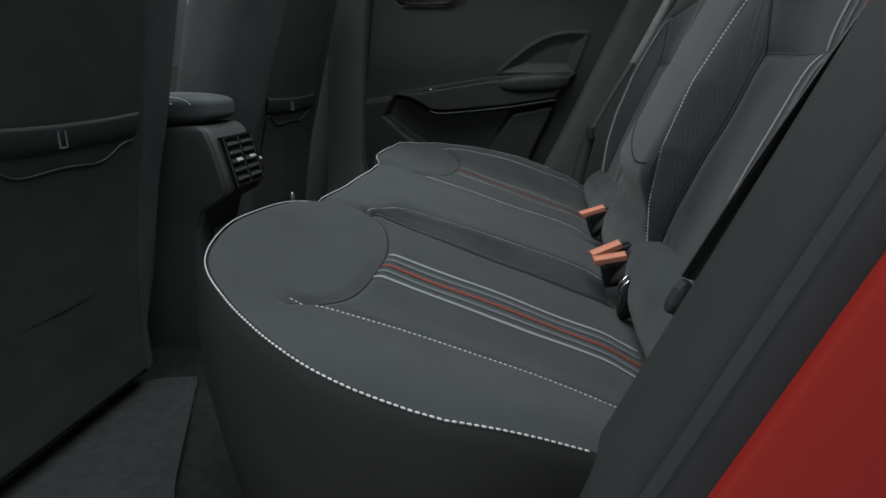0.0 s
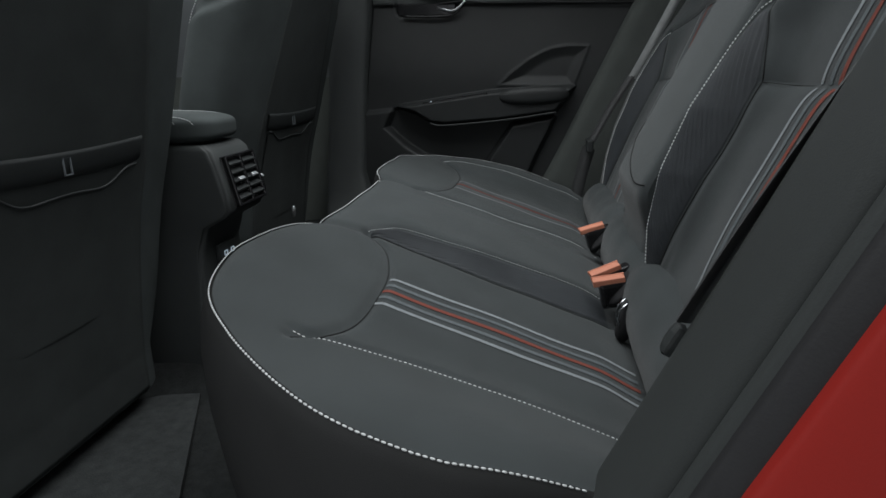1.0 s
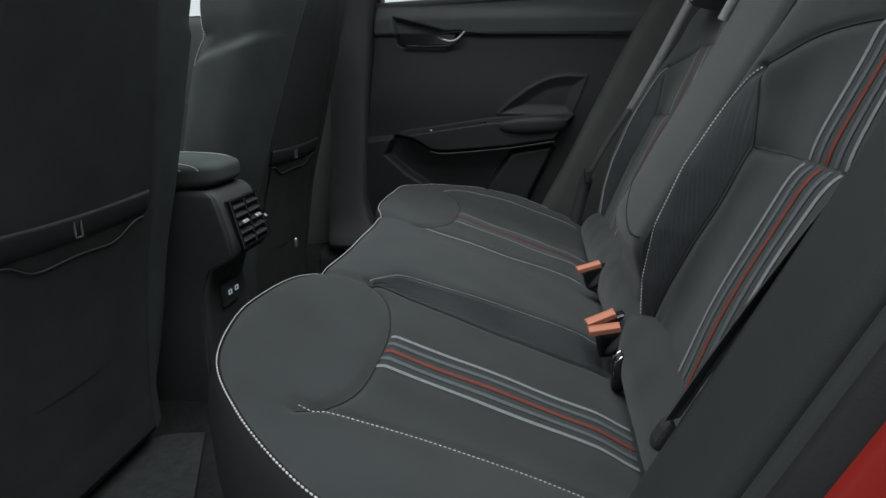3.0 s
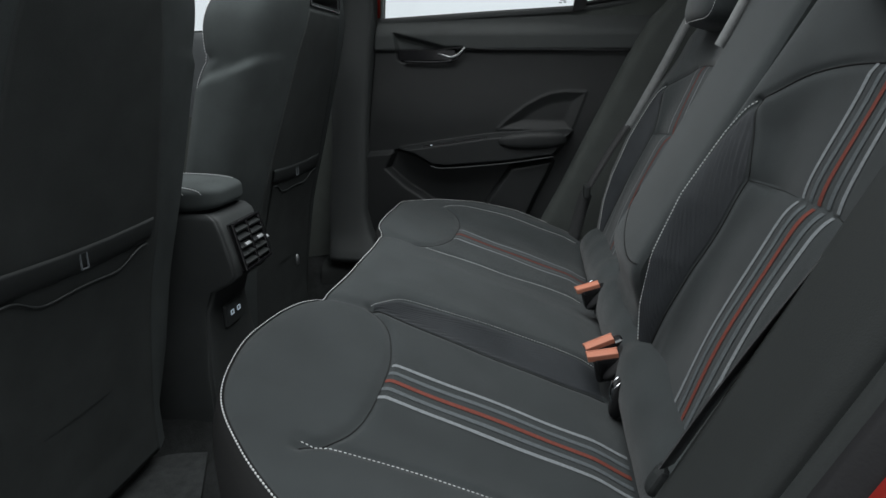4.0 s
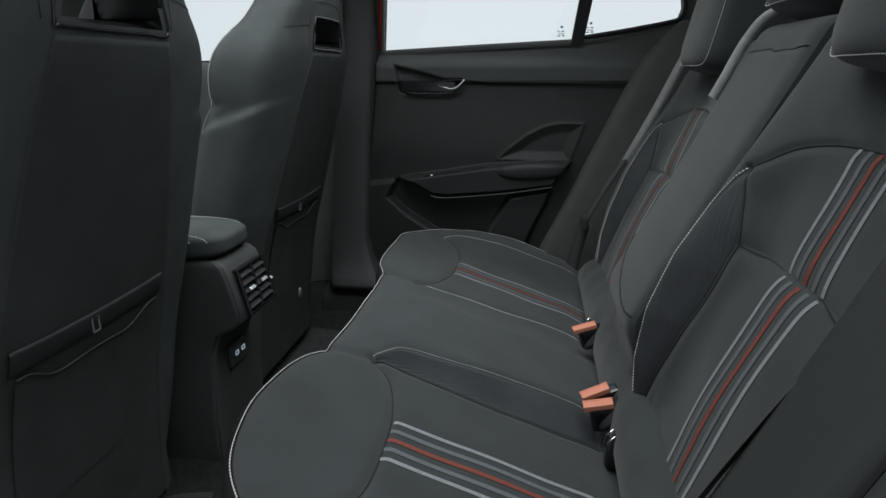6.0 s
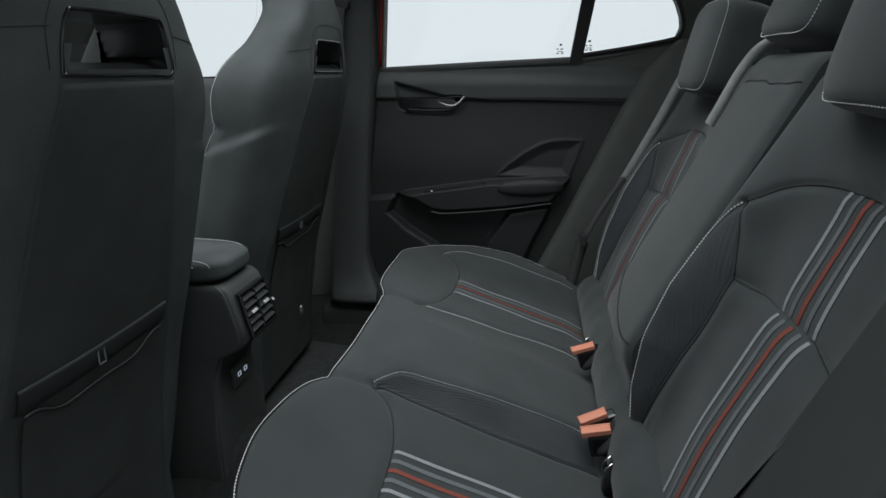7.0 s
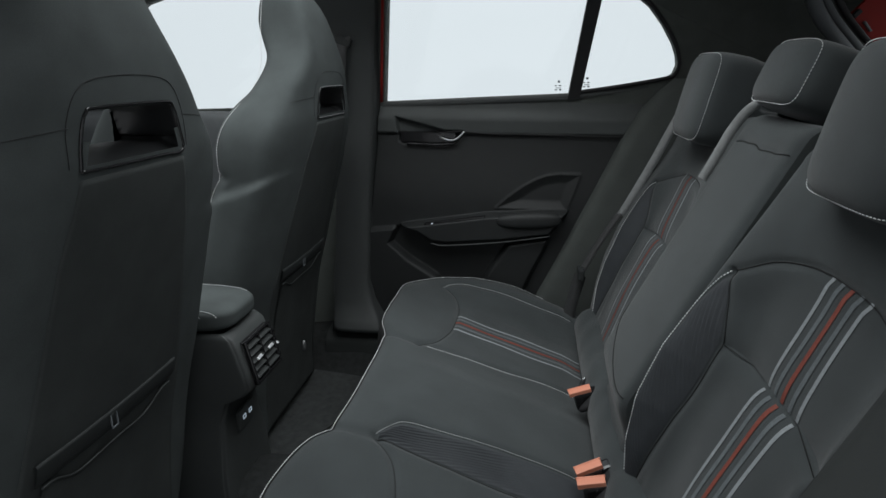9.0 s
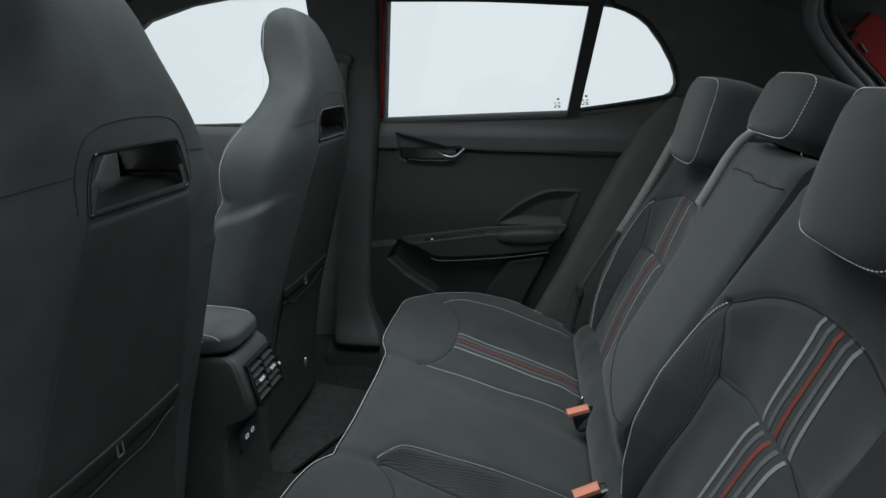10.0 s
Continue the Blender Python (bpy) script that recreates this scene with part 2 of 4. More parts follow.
REAR_GLASS = [(-0.274, 1.089), (0.022, 1.104), (0.28, 1.116), (0.32, 1.401), (0.04, 1.416), (-0.24, 1.421)]
QUARTER_GLASS = [(0.304, 1.12), (0.43, 1.139), (0.545, 1.160), (0.566, 1.172), (0.573, 1.195), (0.568, 1.22), (0.553, 1.253), (0.520, 1.302), (0.48, 1.348), (0.45, 1.37), (0.417, 1.386), (0.385, 1.396), (0.349, 1.401)]
FRONT_GLASS = [(-1.06, 1.056), (-0.909, 1.060), (-0.50, 1.074), (-0.47, 1.20), (-0.48, 1.445), (-0.599, 1.444), (-0.723, 1.434), (-0.851, 1.416), (-1.0, 1.374), (-1.15, 1.28), (-1.25, 1.16)]
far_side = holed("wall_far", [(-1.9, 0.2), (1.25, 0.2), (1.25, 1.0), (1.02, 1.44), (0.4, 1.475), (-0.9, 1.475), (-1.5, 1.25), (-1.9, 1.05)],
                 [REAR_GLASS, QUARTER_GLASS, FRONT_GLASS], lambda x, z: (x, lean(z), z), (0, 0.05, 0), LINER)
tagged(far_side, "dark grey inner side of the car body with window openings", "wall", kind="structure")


def pane(name, loop, label, off=0.022):
    ob = holed(name, loop, [], lambda x, z: (x, lean(z) + off, z), (0, 0.004, 0), GLASS)
    ob.visible_shadow = False
    return tagged(ob, label, "window", kind="structure")


win1 = pane("window_1", REAR_GLASS, "clear rear door window with white studio behind")
win2 = pane("window_2", QUARTER_GLASS, "small clear fixed quarter window behind the rear door")
win3 = pane("window_3", FRONT_GLASS, "clear front door window with white studio behind")


def seal(name, loop, parent, r=0.006, y=-0.003, closed=True):
    l = loop + loop[:1] if closed else loop
    p = spline([(x, lean(z) + y, z) for x, z in l], 6)
    return tube(name, p, r, RUBBER, parent, "black rubber window seal")


seal("window_seal", QUARTER_GLASS, win2)
seal("window_seal", [(-0.24, 1.421), (0.04, 1.416), (0.32, 1.401)], win1, closed=False)
# upright bar between door glass and quarter glass
raw("divider_bar", [(x, lean(z) + d, z) for d in (-0.012, 0.03) for x, z in ((0.276, 1.10), (0.310, 1.105), (0.356, 1.41), (0.318, 1.41))],
    [(0, 1, 2, 3), (7, 6, 5, 4), (0, 4, 5, 1), (1, 5, 6, 2), (2, 6, 7, 3), (3, 7, 4, 0)], RUBBER, win1, "black upright bar", smooth=False)
# faint print in the lower corners of both panes
for win, x0, z0 in ((win1, 0.238, 1.125), (win2, 0.318, 1.134)):
    for k, (dx, dz, w, h) in enumerate(((0.008, 0.022, 0.007, 0.006), (0, 0.012, 0.006, 0.003), (0.011, 0.012, 0.008, 0.003), (0.003, 0.006, 0.016, 0.002), (0, 0, 0.008, 0.003), (0.013, 0.0, 0.007, 0.004))):
        x, z = x0 + dx, z0 + dz
        y = lean(z) + 0.018
        raw("print_mark", [(x, y, z), (x + w, y, z), (x + w, y - 0.0002, z + h), (x, y - 0.0002, z + h)], [(0, 1, 2, 3)], PRINT, win, smooth=False)

# red painted door frame edge seen between pillar and glass
red_edge = tube("trim", [(-0.277, 0.765, 1.09), (-0.272, 0.755, 1.16), (-0.262, 0.735, 1.28), (-0.250, 0.712, 1.42)], 0.0045, RED_PAINT, sides=6)
tagged(red_edge, "thin red painted edge of the rear door frame", "trim", kind="structure")


def roof():
    xs = np.concatenate([np.linspace(-1.5, -1.0, 10), np.linspace(-0.95, 0.40, 24), np.linspace(0.45, 1.1, 12)])
    ys = np.concatenate([np.linspace(-0.72, -0.45, 10), np.linspace(-0.4, 0.4, 16), np.linspace(0.45, 0.74, 14)])
    X, Y = np.meshgrid(xs, ys)
    Z = 1.485 - 0.055 * np.abs(Y / 0.74) ** 6 - 0.10 * sm(0.5, 1.1, X) - 0.25 * sm(-1.0, -1.7, X)
    g = np.stack([X, Y, Z], -1)
    g = skirted(g, [(0, 0, 0.03)])
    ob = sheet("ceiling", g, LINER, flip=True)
    # the opening of the glass roof
    bm = bmesh.new()
    bm.from_mesh(ob.data)
    gone = [f for f in bm.faces if -1.0 < f.calc_center_median().x < 0.45 and abs(f.calc_center_median().y) < 0.45]
    bmesh.ops.delete(bm, geom=gone, context="FACES")
    bm.to_mesh(ob.data)
    bm.free()
    return tagged(ob, "dark cloth headliner round a glass roof", "ceiling", kind="structure")


roof()
pane_roof = holed("window_4", [(-1.0, -0.45), (0.45, -0.45), (0.45, 0.45), (-1.0, 0.45)], [], lambda x, y: (x, y, 1.50), (0, 0, 0.005), GLASS)
pane_roof.visible_shadow = False
tagged(pane_roof, "clear glass roof panel over the seats", "window", kind="structure")

# B pillar with its belt guide
pb = []
for z, x0, x1, y in ((0.372, -0.43, -0.272, 0.668), (0.384, -0.425, -0.270, 0.652), (0.394, -0.425, -0.274, 0.653), (0.415, -0.43, -0.282, 0.668), (0.44, -0.432, -0.294, 0.684), (0.47, -0.434, -0.308, 0.696), (0.53, -0.438, -0.322, 0.706), (0.60, -0.43, -0.318, 0.715), (0.80, -0.42, -0.312, 0.725), (1.07, -0.43, -0.290, 0.73), (1.25, -0.44, -0.280, 0.715), (1.45, -0.47, -0.262, 0.69)):
    pb.append([(x0, y + 0.08, z), (x0 - 0.005, y + 0.01, z), (x0 + 0.015, y - 0.012, z), ((x0 + x1) / 2, y - 0.016, z), (x1 - 0.012, y - 0.010, z), (x1, y + 0.01, z), (x1 + 0.004, y + 0.08, z)])
pillar = tagged(sheet("pillar_b", np.array([spline(r, 4) for r in pb]), SOFT, flip=True), "dark plastic centre pillar trim", "pillar", kind="structure")
# sill trim running back from the pillar foot
sill = []
for xs in np.linspace(-0.46, 0.10, 24):
    sill.append(spline([(xs, 0.765, 0.372), (xs, 0.70, 0.366), (xs, 0.668, 0.350), (xs, 0.655, 0.325), (xs, 0.650, 0.25)], 6))
tagged(sheet("trim", np.array(sill), TRIM, None, "", True), "dark grey sill trim at the pillar foot", "trim", kind="structure")

# far C pillar and wheel housing trim
ct = []
for z, x0 in ((0.30, 0.11), (0.40, 0.155), (0.485, 0.20), (0.60, 0.255), (0.70, 0.30), (0.786, 0.338), (0.90, 0.392), (1.02, 0.448), (1.08, 0.484), (1.13, 0.530), (1.16, 0.565)):
    ct.append([(x0, 0.765, z), (x0 + 0.004, 0.735, z), (x0 + 0.018, 0.715, z), (x0 + 0.06, 0.705, z), (x0 + 0.2, 0.70, z), (x0 + 0.7, 0.69, z)])
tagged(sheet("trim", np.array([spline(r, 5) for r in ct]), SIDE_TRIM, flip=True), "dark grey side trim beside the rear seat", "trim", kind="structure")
# load cover ledge, tailgate frame
boxed("wall_rear", (1.22, 0.0, 0.48), (0.04, 1.5, 0.94), TRIM, None, "", 0.01)["kind"] = "structure"
boxed("parcel_shelf", (0.93, 0, 0.98), (0.5, 1.36, 0.02), CARPET, None, "", 0.004)["kind"] = "structure"
frame_seal = spline([(0.845, 0.60, 1.46), (0.842, 0.60, 1.395), (0.849, 0.60, 1.355), (0.883, 0.60, 1.303), (0.94, 0.60, 1.242), (0.991, 0.60, 1.192), (1.06, 0.60, 1.10)], 8)
# trim and seal take a pale colour in place of rear window light
tagged(tube("trim", frame_seal + np.array([-0.020, -0.004, -0.016]), 0.017, LIGHT_TRIM), "cloth edge trim beside the tailgate seal, rear light painted in as grey", "trim", kind="structure")
tagged(tube("trim", frame_seal, 0.010, LIGHT_TRIM), "rubber seal round the tailgate opening, rear light painted in as grey", "seal", kind="structure")
tagged(tube("trim", frame_seal + np.array([0.03, 0.01, 0.006]), 0.008, RUBBER), "black inner lip of the tailgate seal", "seal", kind="structure")

gate = thing("tailgate", "red painted tailgate corner with a black hinge fitting", "tailgate")
boxed("panel", (1.03, 0.668, 1.285), (0.17, 0.012, 0.085), RED_PAINT, gate, "", 0.004, Euler((0, radians(42), 0)).to_matrix())
boxed("hinge", (0.955, 0.655, 1.315), (0.012, 0.012, 0.022), RUBBER, gate, "black hinge fitting", 0.003, Euler((0, radians(42), 0)).to_matrix())
boxed("latch_bar", (0.985, 0.656, 1.285), (0.030, 0.008, 0.006), BADGE, gate, "thin grey metal bar", 0.002, Euler((0, radians(50), 0)).to_matrix())


# ---- near side: door aperture edge, seal and red body ----
def edge_x(z):
    return 0.239 + 0.43 * (z - 0.493)


def swept(name, profile, zs, material, label, category, flip=False):
    rows = []
    for z in zs:
        rows.append(spline([(edge_x(z) + dx, y + 0.16 * max(0, z - 1.05), z - 0.43 * dx) for dx, y in profile], 5))
    return tagged(sheet(name, np.array(rows), material, None, "", flip), label, category, kind="structure")


ZS = np.linspace(0.2, 1.42, 60)
swept("trim", [(0.5, -0.60), (0.2, -0.60), (0.03, -0.604), (0.006, -0.615), (-0.004, -0.632), (-0.008, -0.66), (-0.011, -0.70), (-0.011, -0.722), (-0.006, -0.732), (-0.001, -0.735)], ZS, TRIM, "dark grey trim along the open rear doorway", "trim")
swept("trim", [(-0.001, -0.7345), (0.004, -0.737), (0.004, -0.742), (-0.002, -0.745)], ZS, RUBBER, "black groove of the door aperture", "trim")
swept("trim", [(-0.002, -0.7445), (-0.009, -0.747), (-0.013, -0.752), (-0.013, -0.758), (-0.010, -0.762)], ZS, TRIM, "dark grey bead of the door aperture", "trim")
swept("trim", [(-0.010, -0.7615), (-0.008, -0.768), (0.000, -0.774), (0.008, -0.776)], ZS, RUBBER, "dark rubber door seal", "seal")
swept("body_side", [(0.002, -0.773), (0.010, -0.786), (0.045, -0.80), (0.12, -0.807), (0.4, -0.83), (0.9, -0.84)], np.linspace(0.55, 1.42, 40), RED_PAINT, "glossy red rear body side of the car", "car body")
swept("body_side", [(0.002, -0.773), (0.010, -0.781), (0.045, -0.785), (0.12, -0.79), (0.4, -0.81), (0.9, -0.82)], np.linspace(0.2, 0.552, 12), RED_PAINT, "red lower body side of the car", "car body")

# front door upper trim, its lit look put into a pale colour
ledge = [np.stack([np.linspace(-1.45, -0.44, 12), np.full(12, yv), np.full(12, zv)], -1) for yv, zv in ((0.78, 0.80), (0.755, 0.90), (0.742, 0.985), (0.742, 1.03), (0.755, 1.052), (0.785, 1.058))]
tagged(sheet("trim", np.array(ledge), LIGHT_TRIM, None, "", True), "upper trim of the front door, window light painted in as pale grey", "trim", kind="structure")

# ---- rear bench cushion ----
EDGE = spline([(0.0, -0.131), (0.10, -0.132), (0.178, -0.136), (0.205, -0.142), (0.24, -0.158), (0.30, -0.170), (0.371, -0.174), (0.44, -0.164), (0.49, -0.150), (0.526, -0.129), (0.568, -0.093), (0.60, -0.061), (0.639, -0.013), (0.661, 0.022), (0.673, 0.058), (0.679, 0.095), (0.684, 0.13)], 10)
ARC = spline([(-0.062, 0.187), (-0.026, 0.228), (-0.004, 0.30), (0.003, 0.372), (0.002, 0.453), (-0.013, 0.514), (-0.042, 0.548)], 8)
RIB_IN = spline([(-0.067, 0.177), (-0.045, 0.136), (-0.019, 0.120), (0.057, 0.111), (0.153, 0.100), (0.26, 0.101), (0.31, 0.104)], 8)
RIB_OUT = spline([(-0.067, 0.180), (-0.031, 0.184), (0.05, 0.190), (0.161, 0.197), (0.25, 0.196), (0.31, 0.188)], 8)
SIDE_SEAM = spline([(-0.044, 0.534), (0.07, 0.521), (0.165, 0.515), (0.275, 0.513), (0.31, 0.513)], 8)
# the far half of the bench is narrower at the centre and its outer seam curls further out
FAR_IN = spline([(-0.041, 0.194), (0.03, 0.203), (0.11, 0.208), (0.20, 0.220), (0.30, 0.222)], 8)
FAR_SIDE = spline([(-0.056, 0.549), (-0.035, 0.582), (0.0, 0.606), (0.046, 0.609), (0.18, 0.600), (0.31, 0.603)], 8)
VALLEY = np.array([(-0.14, 0.190), (-0.062, 0.187)])


def front_x(y):
    a = np.abs(y)
    return np.interp(a, EDGE[:, 0], EDGE[:, 1]) + np.where(y > 0, 0.014 * np.exp(-((a - 0.36) / 0.10) ** 2) - 0.02 * np.exp(-((a - 0.56) / 0.09) ** 2), 0)


def cushion_z(x, y):
    a = np.abs(y) - np.where(y > 0, 0.028 * np.exp(-((y - 0.18) / 0.05) ** 2), 0)
    z = 0.56 - 0.344 * x + 0.042 * sm(0.46, 0.66, a) * sm(-0.16, 0.20, x)
    d = np.maximum(x - front_x(y), 0)
    z = z - 0.011 * (1 - sm(0.5, 0.62, a)) * np.exp(-d / 0.016) - 0.004 * np.exp(-np.maximum(0.682 - a, 0) / 0.012)
    z = z + 0.011 * (1 - sm(0.08, 0.15, a)) * sm(-0.12, 0, x)
    b = np.abs(y)
    for near, far, depth, w in ((ARC, ARC, 0.005, 0.0065), (RIB_IN, FAR_IN, 0.004, 0.007), (RIB_OUT, None, 0.004, 0.007), (SIDE_SEAM, FAR_SIDE, 0.003, 0.007), (VALLEY, VALLEY, 0.005, 0.012)):
        z = z - depth * np.where(y < 0, np.exp(-(dist(x, b, near) / w) ** 2), 0 if far is None else np.exp(-(dist(x, b, far) / w) ** 2))
    z = z - 0.008 * sm(0.27, 0.33, x)
    return z + 0.0012 * np.sin(x * 37 + y * 11) * np.sin(y * 29 - x * 7)


def cushion(x, y):
    x, y = np.asarray(x, float), np.asarray(y, float)
    return np.stack([x, y * (1 - 0.045 * sm(0.10, 0.27, x) * sm(0.55, 0.68, np.abs(y))), cushion_z(x, y)], -1)


bench = thing("rear_seat", "charcoal fabric rear bench seat with striped bands and white stitching", "car seat", at=(0.1, 0, 0.25))
ys = np.linspace(-0.684, 0.684, 400)
rows = []
for s in np.linspace(0, 1, 160) ** 1.2:
    f = front_x(ys)
    rows.append(np.stack([f + (0.362 - f) * s, ys], -1))
rows = np.array(rows)
top = cushion(rows[..., 0], rows[..., 1])
pad = sheet("seat_pad", top, FABRIC, bench, "charcoal fabric bench cushion")
rim = np.concatenate([top[::-1, 0], top[0, 1:-1], top[:, -1]])
tan = np.gradient(rim, axis=0)
tan[:, 2] = 0
tan /= np.linalg.norm(tan, axis=1)[:, None] + 1e-9
out = np.stack([-tan[:, 1], tan[:, 0], 0 * tan[:, 0]], 1)
for _ in range(25):
    out[1:-1] = (out[:-2] + out[1:-1] + out[2:]) / 3
prof = [(0, 0), (0.005, -0.003), (0.010, -0.012), (0.015, -0.03), (0.018, -0.06), (0.016, -0.12), (0.006, -0.20), (-0.006, -0.27), (-0.01, -0.34)]
sheet("seat_skirt", np.array([rim + o * out + np.array([0, 0, dz]) for o, dz in prof]), SKIRT, bench, "black cloth front and side of the cushion", flip=True)


def on_cushion(line, sign):
    return cushion(line[:, 0], sign * line[:, 1]), normals_of(cushion, line[:, 0], sign * line[:, 1])


# edge stitching along front and sides
edge_rim = rim + out * 0.003 + np.array([0, 0, 0.0005])
en = out * 0.5 + np.array([0, 0, 0.85])
keep = edge_rim[:, 0] < 0.235
stitches("edge_stitching", edge_rim[keep], en[keep], pad, 0.0054, 0.0042, 0.0010)
for sign in (-1, 1):
    for line in (ARC, RIB_OUT) if sign < 0 else (ARC,):
        p, n = on_cushion(line, sign)
        tube("seam", p + n * 0.0002, 0.0010, SKIRT, pad, "thin dark seam", sides=5)
    for line, shift in ((RIB_IN, -0.004), (SIDE_SEAM, 0.004)) if sign < 0 else ((FAR_IN, -0.004), (FAR_SIDE, 0.004)):
        p, n = on_cushion(line + np.array([0, shift]), sign)
        stitches("seam_stitching", p, n, pad, 0.0052, 0.0034, 0.0007 if sign < 0 else 0.0009)
# ribbed strip between centre and outer seat, its ribs running out towards the back
t = np.linspace(0.04, 0.985, 110)
i0 = np.stack([np.interp(t, np.linspace(0, 1, len(RIB_IN)), RIB_IN[:, k]) for k in (0, 1)], 1)
i1 = np.stack([np.interp(t, np.linspace(0, 1, len(RIB_OUT)), RIB_OUT[:, k]) for k in (0, 1)], 1)
g = []
for c in np.linspace(0.06, 0.96, 120):
    uv = i0 + (i1 - i0) * c
    p = cushion(uv[:, 0], -uv[:, 1])
    fade = min(1, 8 * min(c - 0.04, 0.98 - c)) * (1 - sm(0.10, 0.24, uv[:, 0]))
    p[:, 2] += 0.0012 + 0.0019 * fade * np.sin((uv[:, 1] + 0.30 * uv[:, 0]) * 2 * np.pi / 0.0068)
    g.append(p)
sheet("ribbed_insert", np.array(g), RIB, pad, "finely ribbed dark insert")


def band(fn, along, centre, spread, parent, flip):
    """Five woven stripes on a surface: fn(u, v), running along u at the middle line v."""
    for name, o, w, m in (("light_stripe", -1, 0.0033, STRIPE_WHITE), ("grey_stripe", -0.5, 0.0040, STRIPE_GREY), ("red_stripe", 0, 0.0040, STRIPE_RED), ("grey_stripe", 0.5, 0.0040, STRIPE_GREY), ("light_stripe", 1, 0.0033, STRIPE_WHITE)):
        g = []
        for k in (-1, -0.33, 0.33, 1):
            v = centre + o * spread + k * w
            p = fn(along, v)
            n = normals_of(fn, along, v, flip)
            g.append(p + n * 0.0009)
        sheet(name, np.array(g), m, parent, "", flip=flip < 0)


for sign in (-1, 1):
    x = np.linspace(0.004, 0.326, 70)
    band(cushion, x, np.full_like(x, sign * 0.366), 0.0405, pad, 1.0)

# ---- rear backrest ----
ARCH = spline([(0.173, 0.905), (0.19, 0.916), (0.226, 0.938), (0.271, 0.949), (0.328, 0.952), (0.41, 0.949), (0.455, 0.938), (0.49, 0.928), (0.52, 0.915), (0.541, 0.905)], 8)
INNER = spline([(0.173, 0.905), (0.196, 0.85), (0.211, 0.804), (0.214, 0.74), (0.207, 0.67), (0.198, 0.60), (0.190, 0.56), (0.182, 0.53)], 8)
RIDGE = spline([(0.173, 0.905), (0.160, 0.86), (0.154, 0.80), (0.152, 0.72), (0.153, 0.63), (0.158, 0.57), (0.163, 0.53)], 8)
# each seat has a second ridge and insert on its outer bolster
MIRROR = 0.714
OUT_RIDGE = np.stack([MIRROR - RIDGE[:, 0], RIDGE[:, 1]], 1)
OUT_INNER = np.stack([MIRROR - INNER[:, 0], INNER[:, 1]], 1)
CROSS = np.array([(0.211, 0.805), (0.265, 0.802), (0.34, 0.803), (0.41, 0.802), (0.50, 0.796)])


def base_x(z):
    return 0.483 + 0.37 * (z - 0.80)


def outer_x(y, z):
    a = np.abs(y)
    fade = 1 - 0.6 * sm(0.88, 1.0, z)
    ridge = np.interp(z, [0.50, 0.60, 0.68, 0.77, 0.907, 0.985, 1.06], [0.014, 0.054, 0.074, 0.076, 0.053, 0.039, 0.026])
    p = ridge * np.where(y > 0, 0.55, 1.0) * np.exp(-((np.maximum(a, 0.154) - 0.154) / (0.055 + 0.06 * sm(0.86, 1.0, z))) ** 2) + 0.62 * ridge * fade * np.exp(-((np.minimum(a, 0.562) - 0.562) / 0.055) ** 2)
    p = p - 0.016 * np.exp(-np.maximum(a - 0.138, 0) / 0.006) - 0.03 * np.exp(-np.maximum(0.645 - a, 0) / 0.012)
    p = p + 0.010 * np.exp(-(((a - 0.37) / 0.12) ** 2 + ((z - 0.66) / 0.12) ** 2))
    for line, depth, w in ((ARCH, 0.004, 0.007), (INNER, 0.005, 0.007), (RIDGE, 0.003, 0.005), (OUT_INNER, 0.005, 0.007), (OUT_RIDGE, 0.003, 0.005)):
        p = p - depth * np.exp(-(dist(a, z, line) / w) ** 2)
    zc = np.interp(a, CROSS[:, 0], CROSS[:, 1])
    # the lower panel rolls over at its top, the upper one tucks in behind it
    p = p + np.where(z < zc, 0.003 - 0.011 * np.exp(-np.maximum(zc - z, 0) / 0.009), -0.009 * np.exp(-np.maximum(z - zc, 0) / 0.022)) * sm(0.203, 0.222, a) * (1 - sm(0.485, 0.505, a))
    return base_x(z) - p + 0.0010 * np.sin(y * 41) * np.sin(z * 33)


def outer_back(y, z):
    y, z = np.asarray(y, float), np.asarray(z, float)
    return np.stack([outer_x(y, z), y, z], -1)


def mid_back(y, z):
    y, z = np.asarray(y, float), np.asarray(z, float)
    p = 0.010 - 0.004 * (y / 0.128) ** 2 - 0.018 * (np.abs(y) / 0.128) ** 18 - 0.005 * np.exp(-((z - 1.066) / 0.006) ** 2) * (1 - sm(0.06, 0.12, np.abs(y)))
    p = p - 0.06 * (1 - sm(0.545, 0.655, z))
    return np.stack([0.353 + 0.478 * (z - 0.648) - p, y, z], -1)


def rolled(fn, y, z_low, z_top, n=90, r=0.05):
    """Front face with a rounded top that rolls to the back."""
    g = []
    for s in np.linspace(0, 1, n):
        g.append(fn(y, z_low + (z_top - z_low) * s))
    last, d = g[-1], (g[-1] - g[-2])
    d = d / np.linalg.norm(d, axis=1)[:, None]
    side = np.stack([d[:, 2], 0 * d[:, 0], -d[:, 0]], 1)
    for a in np.linspace(0.15, 1.75, 12):
        g.append(last + r * np.sin(a) * d + r * (1 - np.cos(a)) * side)
    g.append(g[-1] + np.array([0.0, 0, -0.25]))
    return np.array(g)


